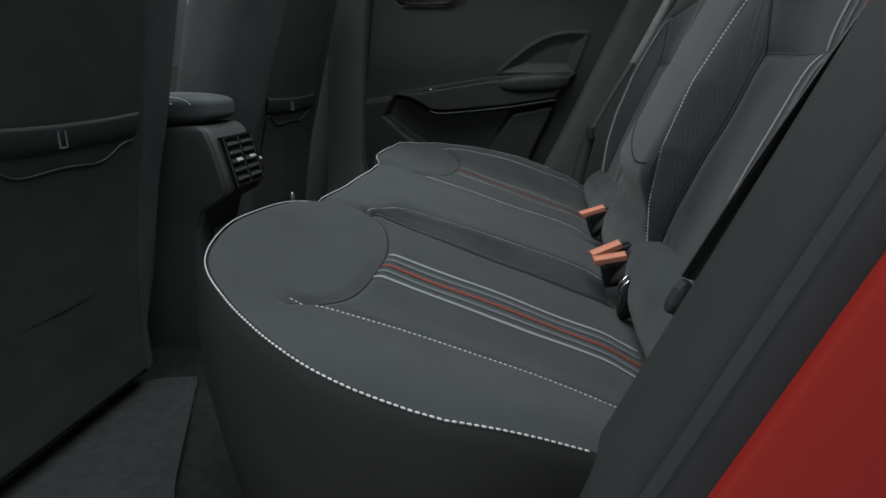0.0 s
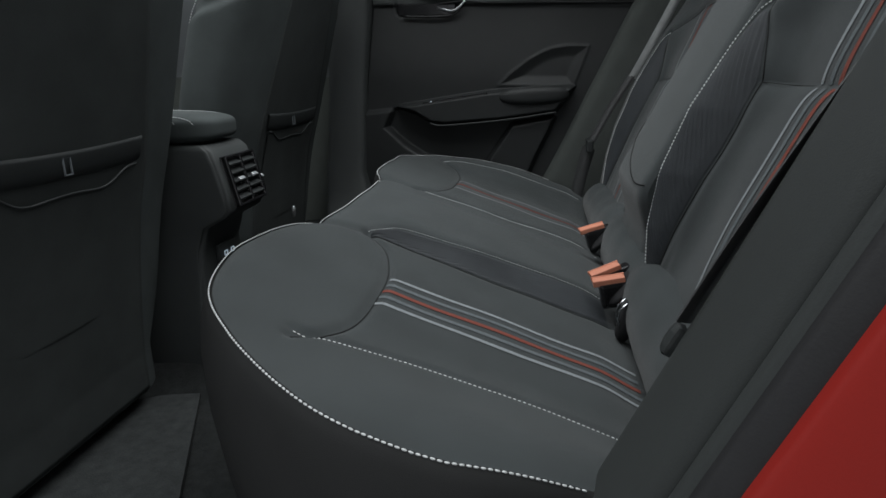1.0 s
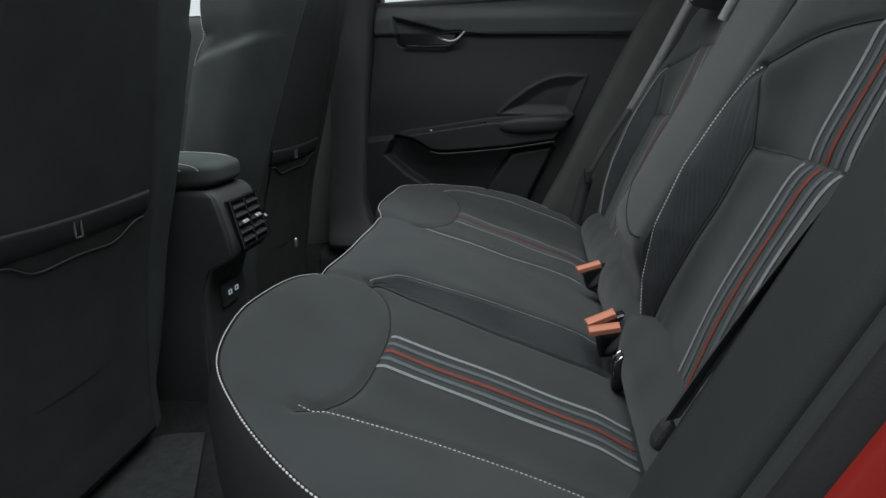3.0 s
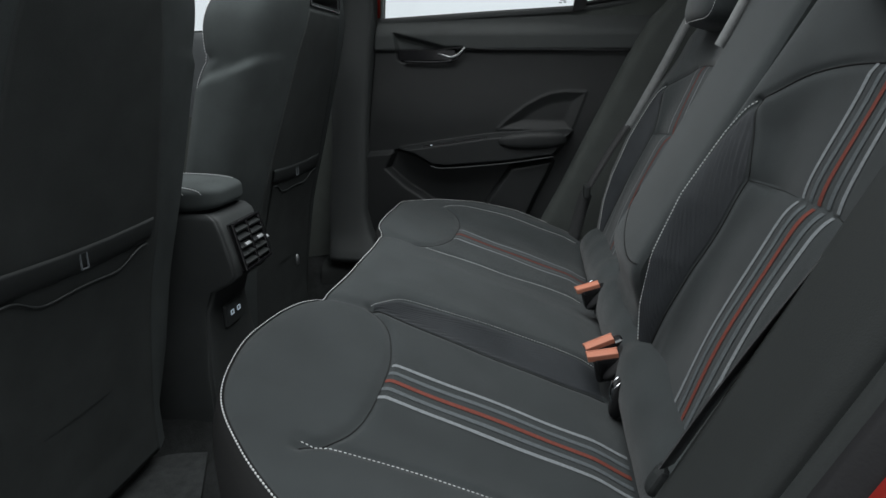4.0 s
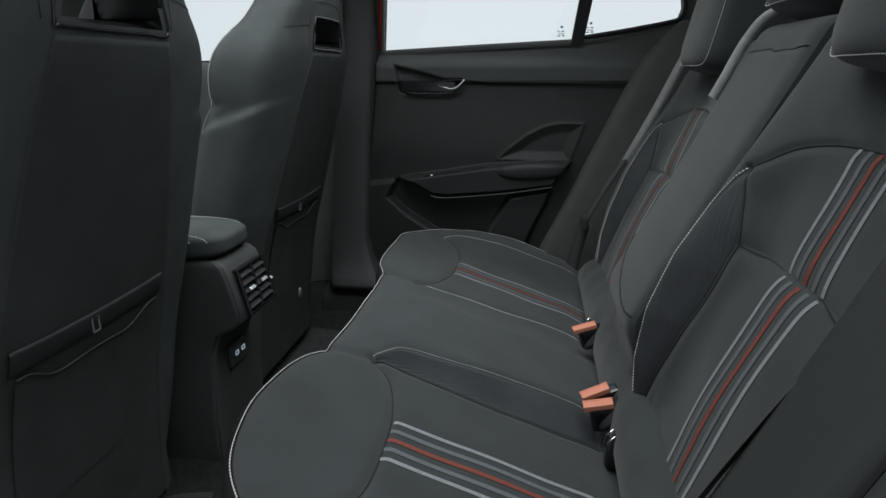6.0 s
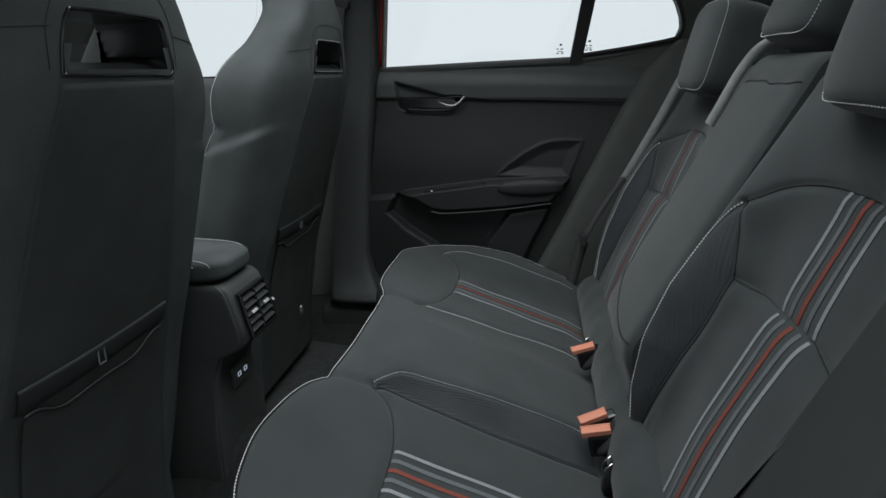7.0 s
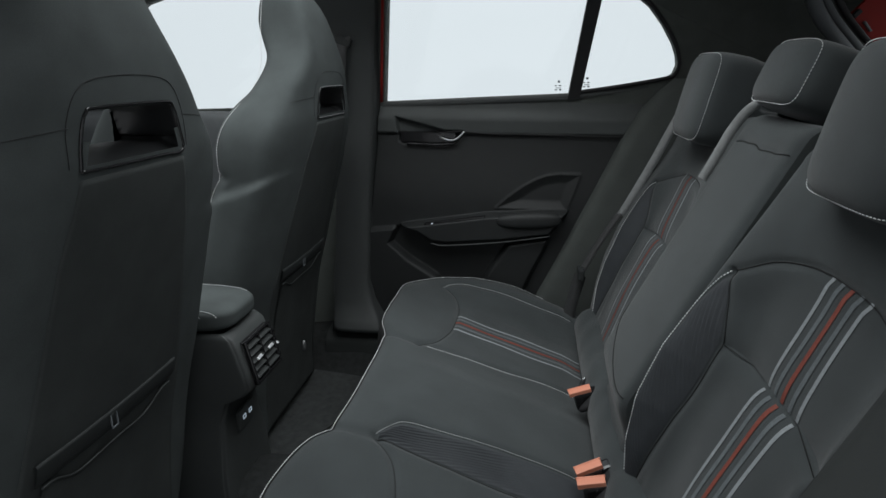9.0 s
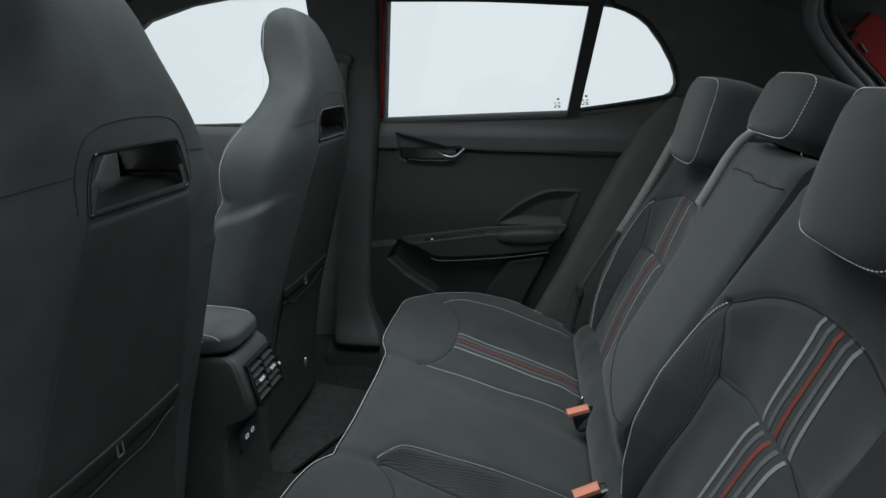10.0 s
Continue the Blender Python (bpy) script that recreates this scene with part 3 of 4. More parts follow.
for sign in (-1, 1):
    y = np.linspace(0.138, 0.645, 150) * sign
    z_top = 1.062 - 0.06 * sm(0.5, 0.645, np.abs(y))
    g = rolled(outer_back, y, 0.50, z_top, 280)
    back = sheet("outer_backrest", g, FABRIC, bench, "charcoal fabric outer backrest", flip=sign < 0)
    for k in (0, -1):
        c = g[:, k]
        sheet("backrest_side", np.stack([c, c + np.array([0.03, 0, 0]), c + np.array([0.12, 0, -0.02])]), FABRIC_SIDE, back, "", flip=(k == 0) == (sign > 0))
    for zz in (np.linspace(0.52, 0.8005, 130), np.linspace(0.8045, 0.952, 80)):
        band(lambda u, v: outer_back(v, u), zz, np.full_like(zz, sign * 0.366), 0.0405, back, 1.0)
    for line in (ARCH, CROSS, INNER, OUT_INNER):
        p = outer_back(sign * line[:, 0], line[:, 1]) + np.array([-0.0003, 0, 0])
        tube("seam", p, 0.0006 if line is CROSS else 0.0010, SKIRT, back, "thin dark seam", sides=5)
    for edge, within, shift in ((RIDGE, INNER, -0.004), (OUT_RIDGE, OUT_INNER, 0.004)):
        off = edge + np.array([shift, 0])
        p = outer_back(sign * off[:, 0], off[:, 1])
        stitches("seam_stitching", p, normals_of(outer_back, sign * off[:, 0], off[:, 1], -1.0), back, 0.0052, 0.0038, 0.0011, lift=0.0017)
        t = np.linspace(0.04, 0.97, 120)
        i0 = np.stack([np.interp(t, np.linspace(0, 1, len(edge)), edge[:, k]) for k in (0, 1)], 1)
        i1 = np.stack([np.interp(t, np.linspace(0, 1, len(within)), within[:, k]) for k in (0, 1)], 1)
        g = []
        for c in np.linspace(0.10, 0.95, 170):
            uv = i0 + (i1 - i0) * c
            p = outer_back(sign * uv[:, 0], uv[:, 1])
            fade = min(1, 8 * min(c - 0.08, 0.97 - c)) * (1 - 0.8 * sm(0.80, 0.89, uv[:, 1]))
            across = uv[:, 0] if shift < 0 else MIRROR - uv[:, 0]
            p[:, 0] -= 0.0014 + 0.0011 * fade * np.sin((across + 0.30 * uv[:, 1]) * 2 * np.pi / 0.0046)
            g.append(p)
        sheet("ribbed_insert", np.array(g), RIB, back, "finely ribbed dark insert", flip=(sign < 0) == (shift < 0))
y = np.linspace(-0.125, 0.125, 60)
g = rolled(mid_back, y, 0.53, np.full_like(y, 1.085), r=0.04)
mid_pad = sheet("centre_backrest", g, FABRIC, bench, "plain centre backrest", flip=False)
for k in (0, -1):
    c = g[:, k]
    sheet("backrest_side", np.stack([c, c + np.array([0.03, 0, 0]), c + np.array([0.12, 0, -0.02])]), FABRIC_SIDE, mid_pad, "", flip=k != 0)
l = spline([(0.118, 0.735), (0.10, 0.700), (0.03, 0.668), (-0.06, 0.650), (-0.118, 0.652)], 8)
tube("seam", mid_back(l[:, 0], l[:, 1]) + np.array([-0.0003, 0, 0]), 0.0012, SKIRT, mid_pad, "thin dark seam", sides=5)
yt = np.linspace(0.10, -0.118, 50)
tuck = mid_back(yt, 1.064 + 0.0018 * np.sin(yt * 42) + 0.001 * np.sin(yt * 97)) + np.array([-0.0004, 0, 0.0002])
tube("seam", tuck, 0.0013, SKIRT, mid_pad, "dark tuck below the top of the centre backrest", sides=6)
# padded roll between cushion and backrest
yy = np.linspace(-0.60, 0.60, 90)
ang = np.linspace(0, 2 * np.pi, 28)
roll = []
for v in yy:
    e = 1 - 0.15 * sm(0.57, 0.60, abs(v))
    dip = 0.007 * math.exp(-((v + 0.15) / 0.035) ** 2) + 0.007 * math.exp(-((v - 0.15) / 0.035) ** 2)
    roll.append(np.stack([0.376 + 0.054 * e * np.cos(ang), np.full(28, v), 0.488 - dip - 0.010 * sm(0.18, 0.36, abs(v)) + (0.064 - 0.010 * sm(0.18, 0.36, abs(v))) * e * np.sin(ang) + 0.0012 * np.sin(v * 60 + ang * 3)], -1))
sheet("lower_roll", np.array(roll), FABRIC, bench, "rounded padded roll at the foot of the backrest")


# ---- head restraints ----
def head_restraint(at, w, h, d, tilt, label, n=5.5, bow=0.012):
    ob = thing("head_restraint", label, "headrest", "rear head restraints", at=at)
    bm = pillow(d, w, h, n, 22)
    rot = Matrix.Rotation(radians(tilt), 4, "Y")
    for v in bm.verts:
        q = v.co.copy()
        q.x += bow * (q.y / w) ** 2 * max(0, -q.x / d)
        q.y *= 1 - 0.05 * max(0, q.z / h)
        q.z -= 0.25 * h * max(0, q.x / d) * (1 if q.z > 0 else -0.4) * 0.6
        v.co = rot @ q + Vector(at)
    part("pad", bm, FABRIC, ob, "", True)
    th = np.linspace(0, 2 * np.pi, 160)
    k = 0.82
    r = (1 - k ** n) ** (1 / n)
    e = 2 / (n + 2)
    c, s = np.cos(th), np.sin(th)
    pts, nor = [], []
    for a, b in zip(c, s):
        q = Vector((-k * d, w * r * math.copysign(abs(a) ** e, a), h * r * math.copysign(abs(b) ** e, b)))
        q.x += bow * (q.y / w) ** 2 * k
        q.y *= 1 - 0.05 * max(0, q.z / h)
        nn = Vector((-0.8, 0.5 * a, 0.5 * b)).normalized()
        pts.append(rot @ (q + nn * 0.0005) + Vector(at))
        nor.append(rot @ nn)
    stitches("pad_stitching", pts, nor, ob, 0.0052, 0.0038, 0.0008)
    for side in (-0.5, 0.5):
        q = Vector(at) + Vector((0.01, side * w, -h * 0.7))
        tube("post", [q, q + Vector((0.02, 0, -0.12))], 0.006, CHROME, ob, "metal post")
    return ob


head_restraint((0.590, -0.362, 1.120), 0.115, 0.092, 0.085, 12, "charcoal fabric outer rear headrest with white stitching", bow=0.022)
head_restraint((0.592, 0.362, 1.116), 0.111, 0.096, 0.085, 12, "charcoal fabric outer rear headrest with white stitching")
head_restraint((0.630, 0.009, 1.160), 0.101, 0.056, 0.082, 20, "low charcoal fabric centre rear headrest with white stitching", 4.6)

# ---- front seats ----
SEAT_W = spline([(0.36, 0.22), (0.45, 0.265), (0.60, 0.288), (0.75, 0.295), (0.95, 0.285), (1.06, 0.262), (1.14, 0.194), (1.20, 0.137), (1.25, 0.105), (1.30, 0.087), (1.335, 0.074), (1.358, 0.056), (1.370, 0.028)], 8)
SEAT_WF = spline([(0.36, 0.20), (0.60, 0.245), (0.95, 0.262), (1.04, 0.262), (1.09, 0.238), (1.14, 0.158), (1.18, 0.124), (1.25, 0.116), (1.30, 0.106), (1.335, 0.090), (1.358, 0.066), (1.370, 0.030)], 8)
SEAT_R = spline([(0.36, -0.46), (0.45, -0.452), (0.60, -0.432), (0.75, -0.392), (0.95, -0.335), (1.06, -0.305), (1.14, -0.298), (1.20, -0.300), (1.25, -0.308), (1.30, -0.322), (1.335, -0.340), (1.358, -0.36), (1.370, -0.385)], 8)
SEAT_F = spline([(0.36, -0.62), (0.45, -0.64), (0.60, -0.62), (0.75, -0.585), (0.90, -0.545), (0.95, -0.52), (0.967, -0.505), (0.985, -0.512), (1.03, -0.513), (1.06, -0.505), (1.10, -0.486), (1.14, -0.468), (1.20, -0.450), (1.25, -0.445), (1.30, -0.44), (1.335, -0.435), (1.358, -0.42), (1.370, -0.40)], 8)


def seat_dims(z):
    return (np.interp(z, SEAT_W[:, 0], SEAT_W[:, 1]), np.interp(z, SEAT_R[:, 0], SEAT_R[:, 1]), np.interp(z, SEAT_F[:, 0], SEAT_F[:, 1]))


def seat_fold(z):
    """Half width of the flat panel in the seat's back, which a soft fold bounds."""
    return np.interp(z, [0.36, 0.69, 0.90, 0.98, 1.075, 1.11, 1.20, 1.37], [0.165, 0.172, 0.140, 0.128, 0.100, 0.088, 0.06, 0.005])


def seat_rear(yc):
    def fn(y, z):
        y, z = np.asarray(y, float), np.asarray(z, float)
        w, r, f = seat_dims(z)
        wf = np.minimum(seat_fold(z), 0.75 * w)
        u = np.clip((np.abs(y - yc) - wf) / (w - wf), 0, 1)
        mid = (r + f) / 2
        return np.stack([mid + (r - mid) * (1 - u ** 4.6) ** (1 / 4.6) * (1 - 0.24 * u * (1 - sm(1.10, 1.22, z))), y, z], -1)
    return fn


def front_seat(yc, label):
    ob = thing("front_seat", label, "car seat", "front seats", at=(-0.5, yc, 0.25))
    zs = np.concatenate([np.linspace(0.29, 1.335, 160), np.linspace(1.338, 1.370, 10)])
    th = np.linspace(-np.pi, np.pi, 161)
    c, s = np.cos(th), np.sin(th)
    ex = 2 / 3.0
    fn = seat_rear(yc)
    g = []
    for z in zs:
        w, r, f = seat_dims(z)
        mid, hx = (r + f) / 2, (r - f) / 2
        w = w + (np.interp(z, SEAT_WF[:, 0], SEAT_WF[:, 1]) - w) * sm(0.0, 0.6, -c)
        e2 = np.where(c > 0, 2 / 4.2, ex)
        yy = yc + w * np.sign(s) * np.abs(s) ** e2
        back_x = fn(yy, np.full_like(th, z))[:, 0]
        g.append(np.stack([np.where(c > 0, back_x, mid + hx * np.sign(c) * np.abs(c) ** e2), yy, np.full_like(th, z)], -1))
    g = np.array(g)
    # the front is hollow between the bolsters
    hollow = np.exp(-((g[..., 1] - yc) / 0.125) ** 6) * sm(0.90, 1.02, g[..., 2]) * (1 - sm(1.16, 1.30, g[..., 2]))
    g[..., 0] = np.where(c[None] < 0, g[..., 0] + (np.maximum(g[..., 0], -0.385) - g[..., 0]) * hollow, g[..., 0])
    # crease under the shoulder wings
    up = g[..., 2] - (0.928 + 0.34 * (g[..., 0] + 0.48))
    g[..., 1] += -np.sign(g[..., 1] - yc) * 0.016 * np.exp(-np.maximum(up, 0) / 0.06) * sm(-0.016, 0.004, up) * (1 - sm(-0.37, -0.315, g[..., 0])) * sm(0.10, 0.2, np.abs(g[..., 1] - yc))
    rr, cc = g.shape[:2]
    i = np.arange(rr * cc).reshape(rr, cc)
    f = np.stack([i[:-1, :-1], i[:-1, 1:], i[1:, 1:], i[1:, :-1]], -1).reshape(-1, 4)
    mid = g.reshape(-1, 3)[f].mean(1)
    dy, z = np.abs(mid[:, 1] - yc), mid[:, 2]
    hole = (z > 1.082) & (z < 1.143) & (dy < 0.094 - 0.25 * (z - 1.08))
    f = [tuple(q) for q in f[~hole]] + [tuple(i[-1, :-1])]
    raw("seat_shell", g.reshape(-1, 3), f, FABRIC_SIDE, ob, "black cloth backrest shell with integrated headrest")
    # cloth panel between the folds, its rear-facing shade put into a darker colour
    zz0 = np.linspace(0.293, 1.071, 100)
    pan = [fn(yc + np.linspace(-0.985, 0.985, 40) * seat_fold(z), np.full(40, z)) + np.array([0.0016, 0, 0]) for z in zz0]
    sheet("back_panel", skirted(np.array(pan), [(-0.004, 0, 0)]), BACK_SHADED, ob, "black cloth panel in the back of the seat, shade put into its colour")
    # tunnel and glossy frame of the grab opening
    lo, hi = 1.080, 1.145
    loop = spline([(-0.098, lo), (-0.05, lo - 0.001), (0.05, lo - 0.001), (0.098, lo), (0.094, lo + 0.03), (0.082, hi - 0.004), (0.06, hi + 0.002), (-0.06, hi + 0.002), (-0.082, hi - 0.004), (-0.094, lo + 0.03), (-0.098, lo)], 8)
    p = fn(yc + loop[:, 0], loop[:, 1])
    wide = fn(yc + loop[:, 0] * 1.012, lo + (loop[:, 1] - lo) * 1.02 - 0.004) + np.array([-0.002, 0, 0])
    deep = p.copy()
    deep[:, 0] = -0.392
    deep[:, 1] = yc + (deep[:, 1] - yc) * 0.98
    inner = p + np.array([-0.03, 0, 0])
    inner[:, 2] += np.where(loop[:, 1] < lo + 0.02, 0.014, -0.004)
    inner[:, 1] = yc + (inner[:, 1] - yc) * 0.97
    deep[:, 2] += np.where(loop[:, 1] < lo + 0.02, 0.014, -0.004)
    rows = np.array([wide, p + np.array([0.001, 0, 0]), p - np.array([0.005, 0, 0]), inner, deep])
    sheet("opening_ledge", rows[:, :25], SATIN, ob, "glossy black lower ledge of the grab opening")
    sheet("opening_lining", rows[:, 24:], SATIN, ob, "dark plastic lining of the grab opening")
    tube("opening_rim", p + np.array([0.0005, 0, 0]), 0.0022, GLOSS, ob, "glossy black rim of the grab opening", sides=6)
    # seams on the shell
    for line in ([(-0.195, 1.119), (-0.16, 1.123), (-0.105, 1.128)], [(0.105, 1.128), (0.16, 1.123), (0.195, 1.119)],
                 [(-0.112, 1.085), (-0.108, 1.13), (-0.085, 1.168), (-0.04, 1.180), (0.04, 1.180), (0.085, 1.168), (0.108, 1.13), (0.112, 1.085)]):
        l = spline(line, 10)
        q = fn(yc + l[:, 0], l[:, 1]) + np.array([0.0004, 0, 0])
        tube("shell_seam", q, 0.0005, RUBBER, ob, "dark seam", sides=6)
    # map pocket: bound upper edge and the slack fabric below it
    pk = []
    for z, d in ((0.722, 0.0015), (0.724, 0.005), (0.718, 0.007), (0.700, 0.007), (0.692, 0.006), (0.688, 0.003)):
        yv = np.linspace(-0.145, 0.145, 60)
        sag = 0.005 * (yv / 0.145) ** 2
        pk.append(fn(yc + yv, z + sag) + np.array([d, 0, 0]))
    sheet("pocket_band", np.array(pk), PLASTIC, ob, "smooth upper band of the map pocket")
    pk = []
    for s2 in np.linspace(0, 1, 20):
        yv = np.linspace(-0.135, 0.135, 60)
        zt = 0.694 - 0.032 * np.exp(-(yv / 0.10) ** 6) + 0.006 * np.cos(yv * 22)
        zz2 = zt * (1 - s2) + 0.47 * s2
        pk.append(fn(yc + yv, zz2) + np.stack([0.0075 - 0.005 * s2 + 0.001 * np.cos(yv * 30), 0 * yv, 0 * yv], -1))
    pk = np.array(pk)
    sheet("map_pocket", pk, BACK_SHADED, ob, "black cloth map pocket, shade put into its colour")
    tube("pocket_piping", pk[0] + np.array([0.0005, 0, 0]), 0.0018, PLASTIC, ob, "rounded piping of the pocket")
    # small metal frame badge on the pocket band
    b0 = fn(yc - 0.006, 0.706) + np.array([0.009, 0, 0])
    for dy, dz, w, h in ((0, 0.011, 0.013, 0.0016), (0, -0.011, 0.013, 0.0016), (-0.006, 0, 0.0016, 0.022), (0.006, 0, 0.0016, 0.022)):
        boxed("badge_edge", (b0[0], b0[1] + dy, b0[2] + dz), (0.002, w, h), BADGE, ob, "", 0.0)
    # white piping along the front bolster edges
    zz3 = np.concatenate([np.linspace(0.75, 0.96, 40), np.linspace(0.975, 1.345, 70)])
    for sg in (-1, 1):
        pts = []
        for z in zz3:
            w, r, fx = seat_dims(z)
            m2, hx = (r + fx) / 2, (r - fx) / 2
            a = 2.0
            w = np.interp(z, SEAT_WF[:, 0], SEAT_WF[:, 1])
            pts.append((m2 + hx * -abs(math.cos(a)) ** ex, yc + sg * w * math.sin(a) ** ex, z))
        pts = np.array(pts)
        nn = np.tile(np.array([-0.5, sg * 0.85, 0]), (len(pts), 1))
        stitches("bolster_stitching", pts + nn * 0.001, nn, ob, 0.0055, 0.0042, 0.0009)
    # seat base under the backrest
    bm = bmesh.new()
    box(bm, (-0.83, yc, 0.40), (0.55, 0.48, 0.24), 0.05)
    box(bm, (-0.62, yc, 0.30), (0.22, 0.40, 0.12), 0.03)
    part("seat_base", bm, SKIRT, ob, "black cloth seat base")
    return ob


front_seat(-0.37, "black cloth front sport seat with map pocket and grab opening")
far_seat = front_seat(0.37, "black cloth front sport seat with white bolster stitching")
bm = pillow(0.004, 0.006, 0.014, 2.5, 6)
bmesh.ops.translate(bm, verts=bm.verts, vec=(-0.392, 0.315, 0.489))
part("hook", bm, BRIGHT, far_seat, "small pale grey hook", True)

# ---- centre console ----
console = thing("centre_console", "black centre console end with armrest lid, air vents and charging ports", "console", at=(-0.42, 0, 0.30))
sec = []
for z, x, w in ((0.28, -0.40, 0.105), (0.38, -0.405, 0.098), (0.44, -0.408, 0.085), (0.50, -0.410, 0.076), (0.545, -0.395, 0.074), (0.565, -0.358, 0.074), (0.58, -0.346, 0.073), (0.62, -0.355, 0.073), (0.66, -0.366, 0.073), (0.682, -0.374, 0.072), (0.692, -0.386, 0.070)):
    sec.append(spline([(-0.95, -w, z), (-0.60, -w, z), (x - 0.03, -w, z), (x - 0.008, -w + 0.003, z), (x, -w + 0.014, z), (x, 0, z), (x, w - 0.014, z), (x - 0.008, w - 0.003, z), (x - 0.03, w, z), (-0.60, w, z), (-0.95, w, z)], 5))
sec.append([(p[0] * 1.0 - 0.01, p[1] * 0.9, 0.694) for p in sec[-1]])
sheet("console_body", np.array(sec), CONSOLE, console)
# padded lid
bm = pillow(0.206, 0.081, 0.027, 4.4, 30)
bmesh.ops.translate(bm, verts=bm.verts, vec=(-0.584, 0, 0.7205))
part("armrest_lid", bm, FABRIC_SIDE, console, "padded black armrest lid", True)
for o in (-0.0755, -0.0675, 0.066):
    a = np.concatenate([np.linspace(-0.78, -0.42, 60), -0.584 + 0.206 * np.linspace(0.80, 0.9965, 90)])
    k = np.clip(1 - np.abs((a + 0.584) / 0.206) ** 4.4 - abs(o / 0.081) ** 4.4, 0, 1) ** (1 / 4.4)
    q = np.stack([a, np.full_like(a, o), 0.7205 + 0.0274 * k], -1)[k > 0.02]
    nn = np.stack([sm(-0.42, -0.38, q[:, 0]), 0 * q[:, 0], 0 * q[:, 0] + 0.6], -1)
    stitches("lid_stitching", q, nn / np.linalg.norm(nn, axis=1)[:, None], console, 0.0052, 0.0036, 0.0008)
# vents: glossy frame, dark well, slats, chrome tabs


def on_vent(y, s, d=0.0):
    """A place on the vent's face: s runs down it."""
    return Vector((-0.367 + 0.235 * s + 0.972 * d, y, 0.671 - 0.972 * s + 0.235 * d))


boxed("vent_well", on_vent(0, 0.045, -0.002), (0.008, 0.106, 0.094), GLOSS, console, "glossy black vent recess", 0.003, Euler((0, radians(-13.6), 0)).to_matrix())
for dy in (-0.052, 0.0, 0.052):
    boxed("vent_frame", on_vent(dy, 0.045, 0.006), (0.010, 0.006, 0.092), GLOSS, console, "glossy black vent frame", 0.002, Euler((0, radians(-13.6), 0)).to_matrix())
for e in (0.001, 0.089):
    boxed("vent_frame", on_vent(0, e, 0.006), (0.010, 0.110, 0.005), GLOSS, console, "glossy black vent frame", 0.002, Euler((0, radians(-13.6), 0)).to_matrix())
for k in range(5):
    for dy in (-0.026, 0.026):
        boxed("slat", on_vent(dy, 0.013 + 0.0158 * k, 0.006), (0.013, 0.047, 0.0042), PLASTIC, console, "", 0.0015, Euler((0, radians(20), 0)).to_matrix())
for dy in (-0.026, 0.026):
    boxed("vent_tab", on_vent(dy, 0.044, 0.013), (0.004, 0.020, 0.007), BRIGHT, console, "bright chrome vent tab", 0.001, Euler((0, radians(-50), 0)).to_matrix())
for k in range(14):
    boxed("thumbwheel_rib", on_vent(0.060, 0.02 + 0.0045 * k, 0.006), (0.006, 0.006, 0.0022), GLOSS, console, "", 0.0)
boxed("vent_tab", on_vent(0.060, 0.052, 0.010), (0.003, 0.007, 0.007), BRIGHT, console, "bright chrome vent tab", 0.001, Euler((0, radians(-50), 0)).to_matrix())
boxed("port_panel", (-0.405, 0, 0.478), (0.008, 0.064, 0.046), CONSOLE, console, "dark panel with charging ports", 0.003)
for dy in (-0.013, 0.013):
    for oy, oz, w, h in ((0, 0.0040, 0.011, 0.0014), (0, -0.0040, 0.011, 0.0014), (-0.0052, 0, 0.0014, 0.008), (0.0052, 0, 0.0014, 0.008)):
        boxed("port_ring", (-0.3982, dy + oy, 0.482 + oz), (0.002, w, h), SYMBOL, console, "white outlined charging port", 0.0)


# ---- far rear door ----
door = thing("door_1", "black inner panel of the closed rear door with armrest and chrome handle", "door", kind="structure", at=(0, 0.78, 0.35))
ARM = [(-0.215, 0.716), (-0.188, 0.722), (0.051, 0.760), (0.20, 0.772), (0.292, 0.775), (0.265, 0.735), (0.243, 0.706), (0.10, 0.684), (-0.07, 0.668), (-0.115, 0.672), (-0.165, 0.700)]
ARCHP = [(0.079, 0.778), (0.11, 0.808), (0.16, 0.846), (0.20, 0.868), (0.227, 0.878), (0.265, 0.884), (0.324, 0.883), (0.312, 0.845), (0.288, 0.777)]
LOWER = [(0.124, 0.664), (0.236, 0.686), (0.225, 0.655), (0.19, 0.58), (0.12, 0.40), (0.04, 0.40), (0.05, 0.52), (0.058, 0.565)]
FRONTP = [(-0.40, 0.672), (-0.33, 0.692), (-0.24, 0.702), (-0.262, 0.655), (-0.20, 0.60), (-0.11, 0.545), (-0.06, 0.45), (-0.06, 0.36), (-0.40, 0.36)]
SHELF = [(-0.33, 0.69), (-0.22, 0.716), (0.06, 0.76), (0.27, 0.735), (0.235, 0.69), (0.12, 0.36), (-0.33, 0.36)]
HANDLE = [(-0.238, 1.052), (-0.226, 0.972), (-0.21, 0.962), (-0.06, 0.968), (-0.02, 1.004), (-0.03, 1.012), (-0.08, 1.012), (-0.15, 1.03)]


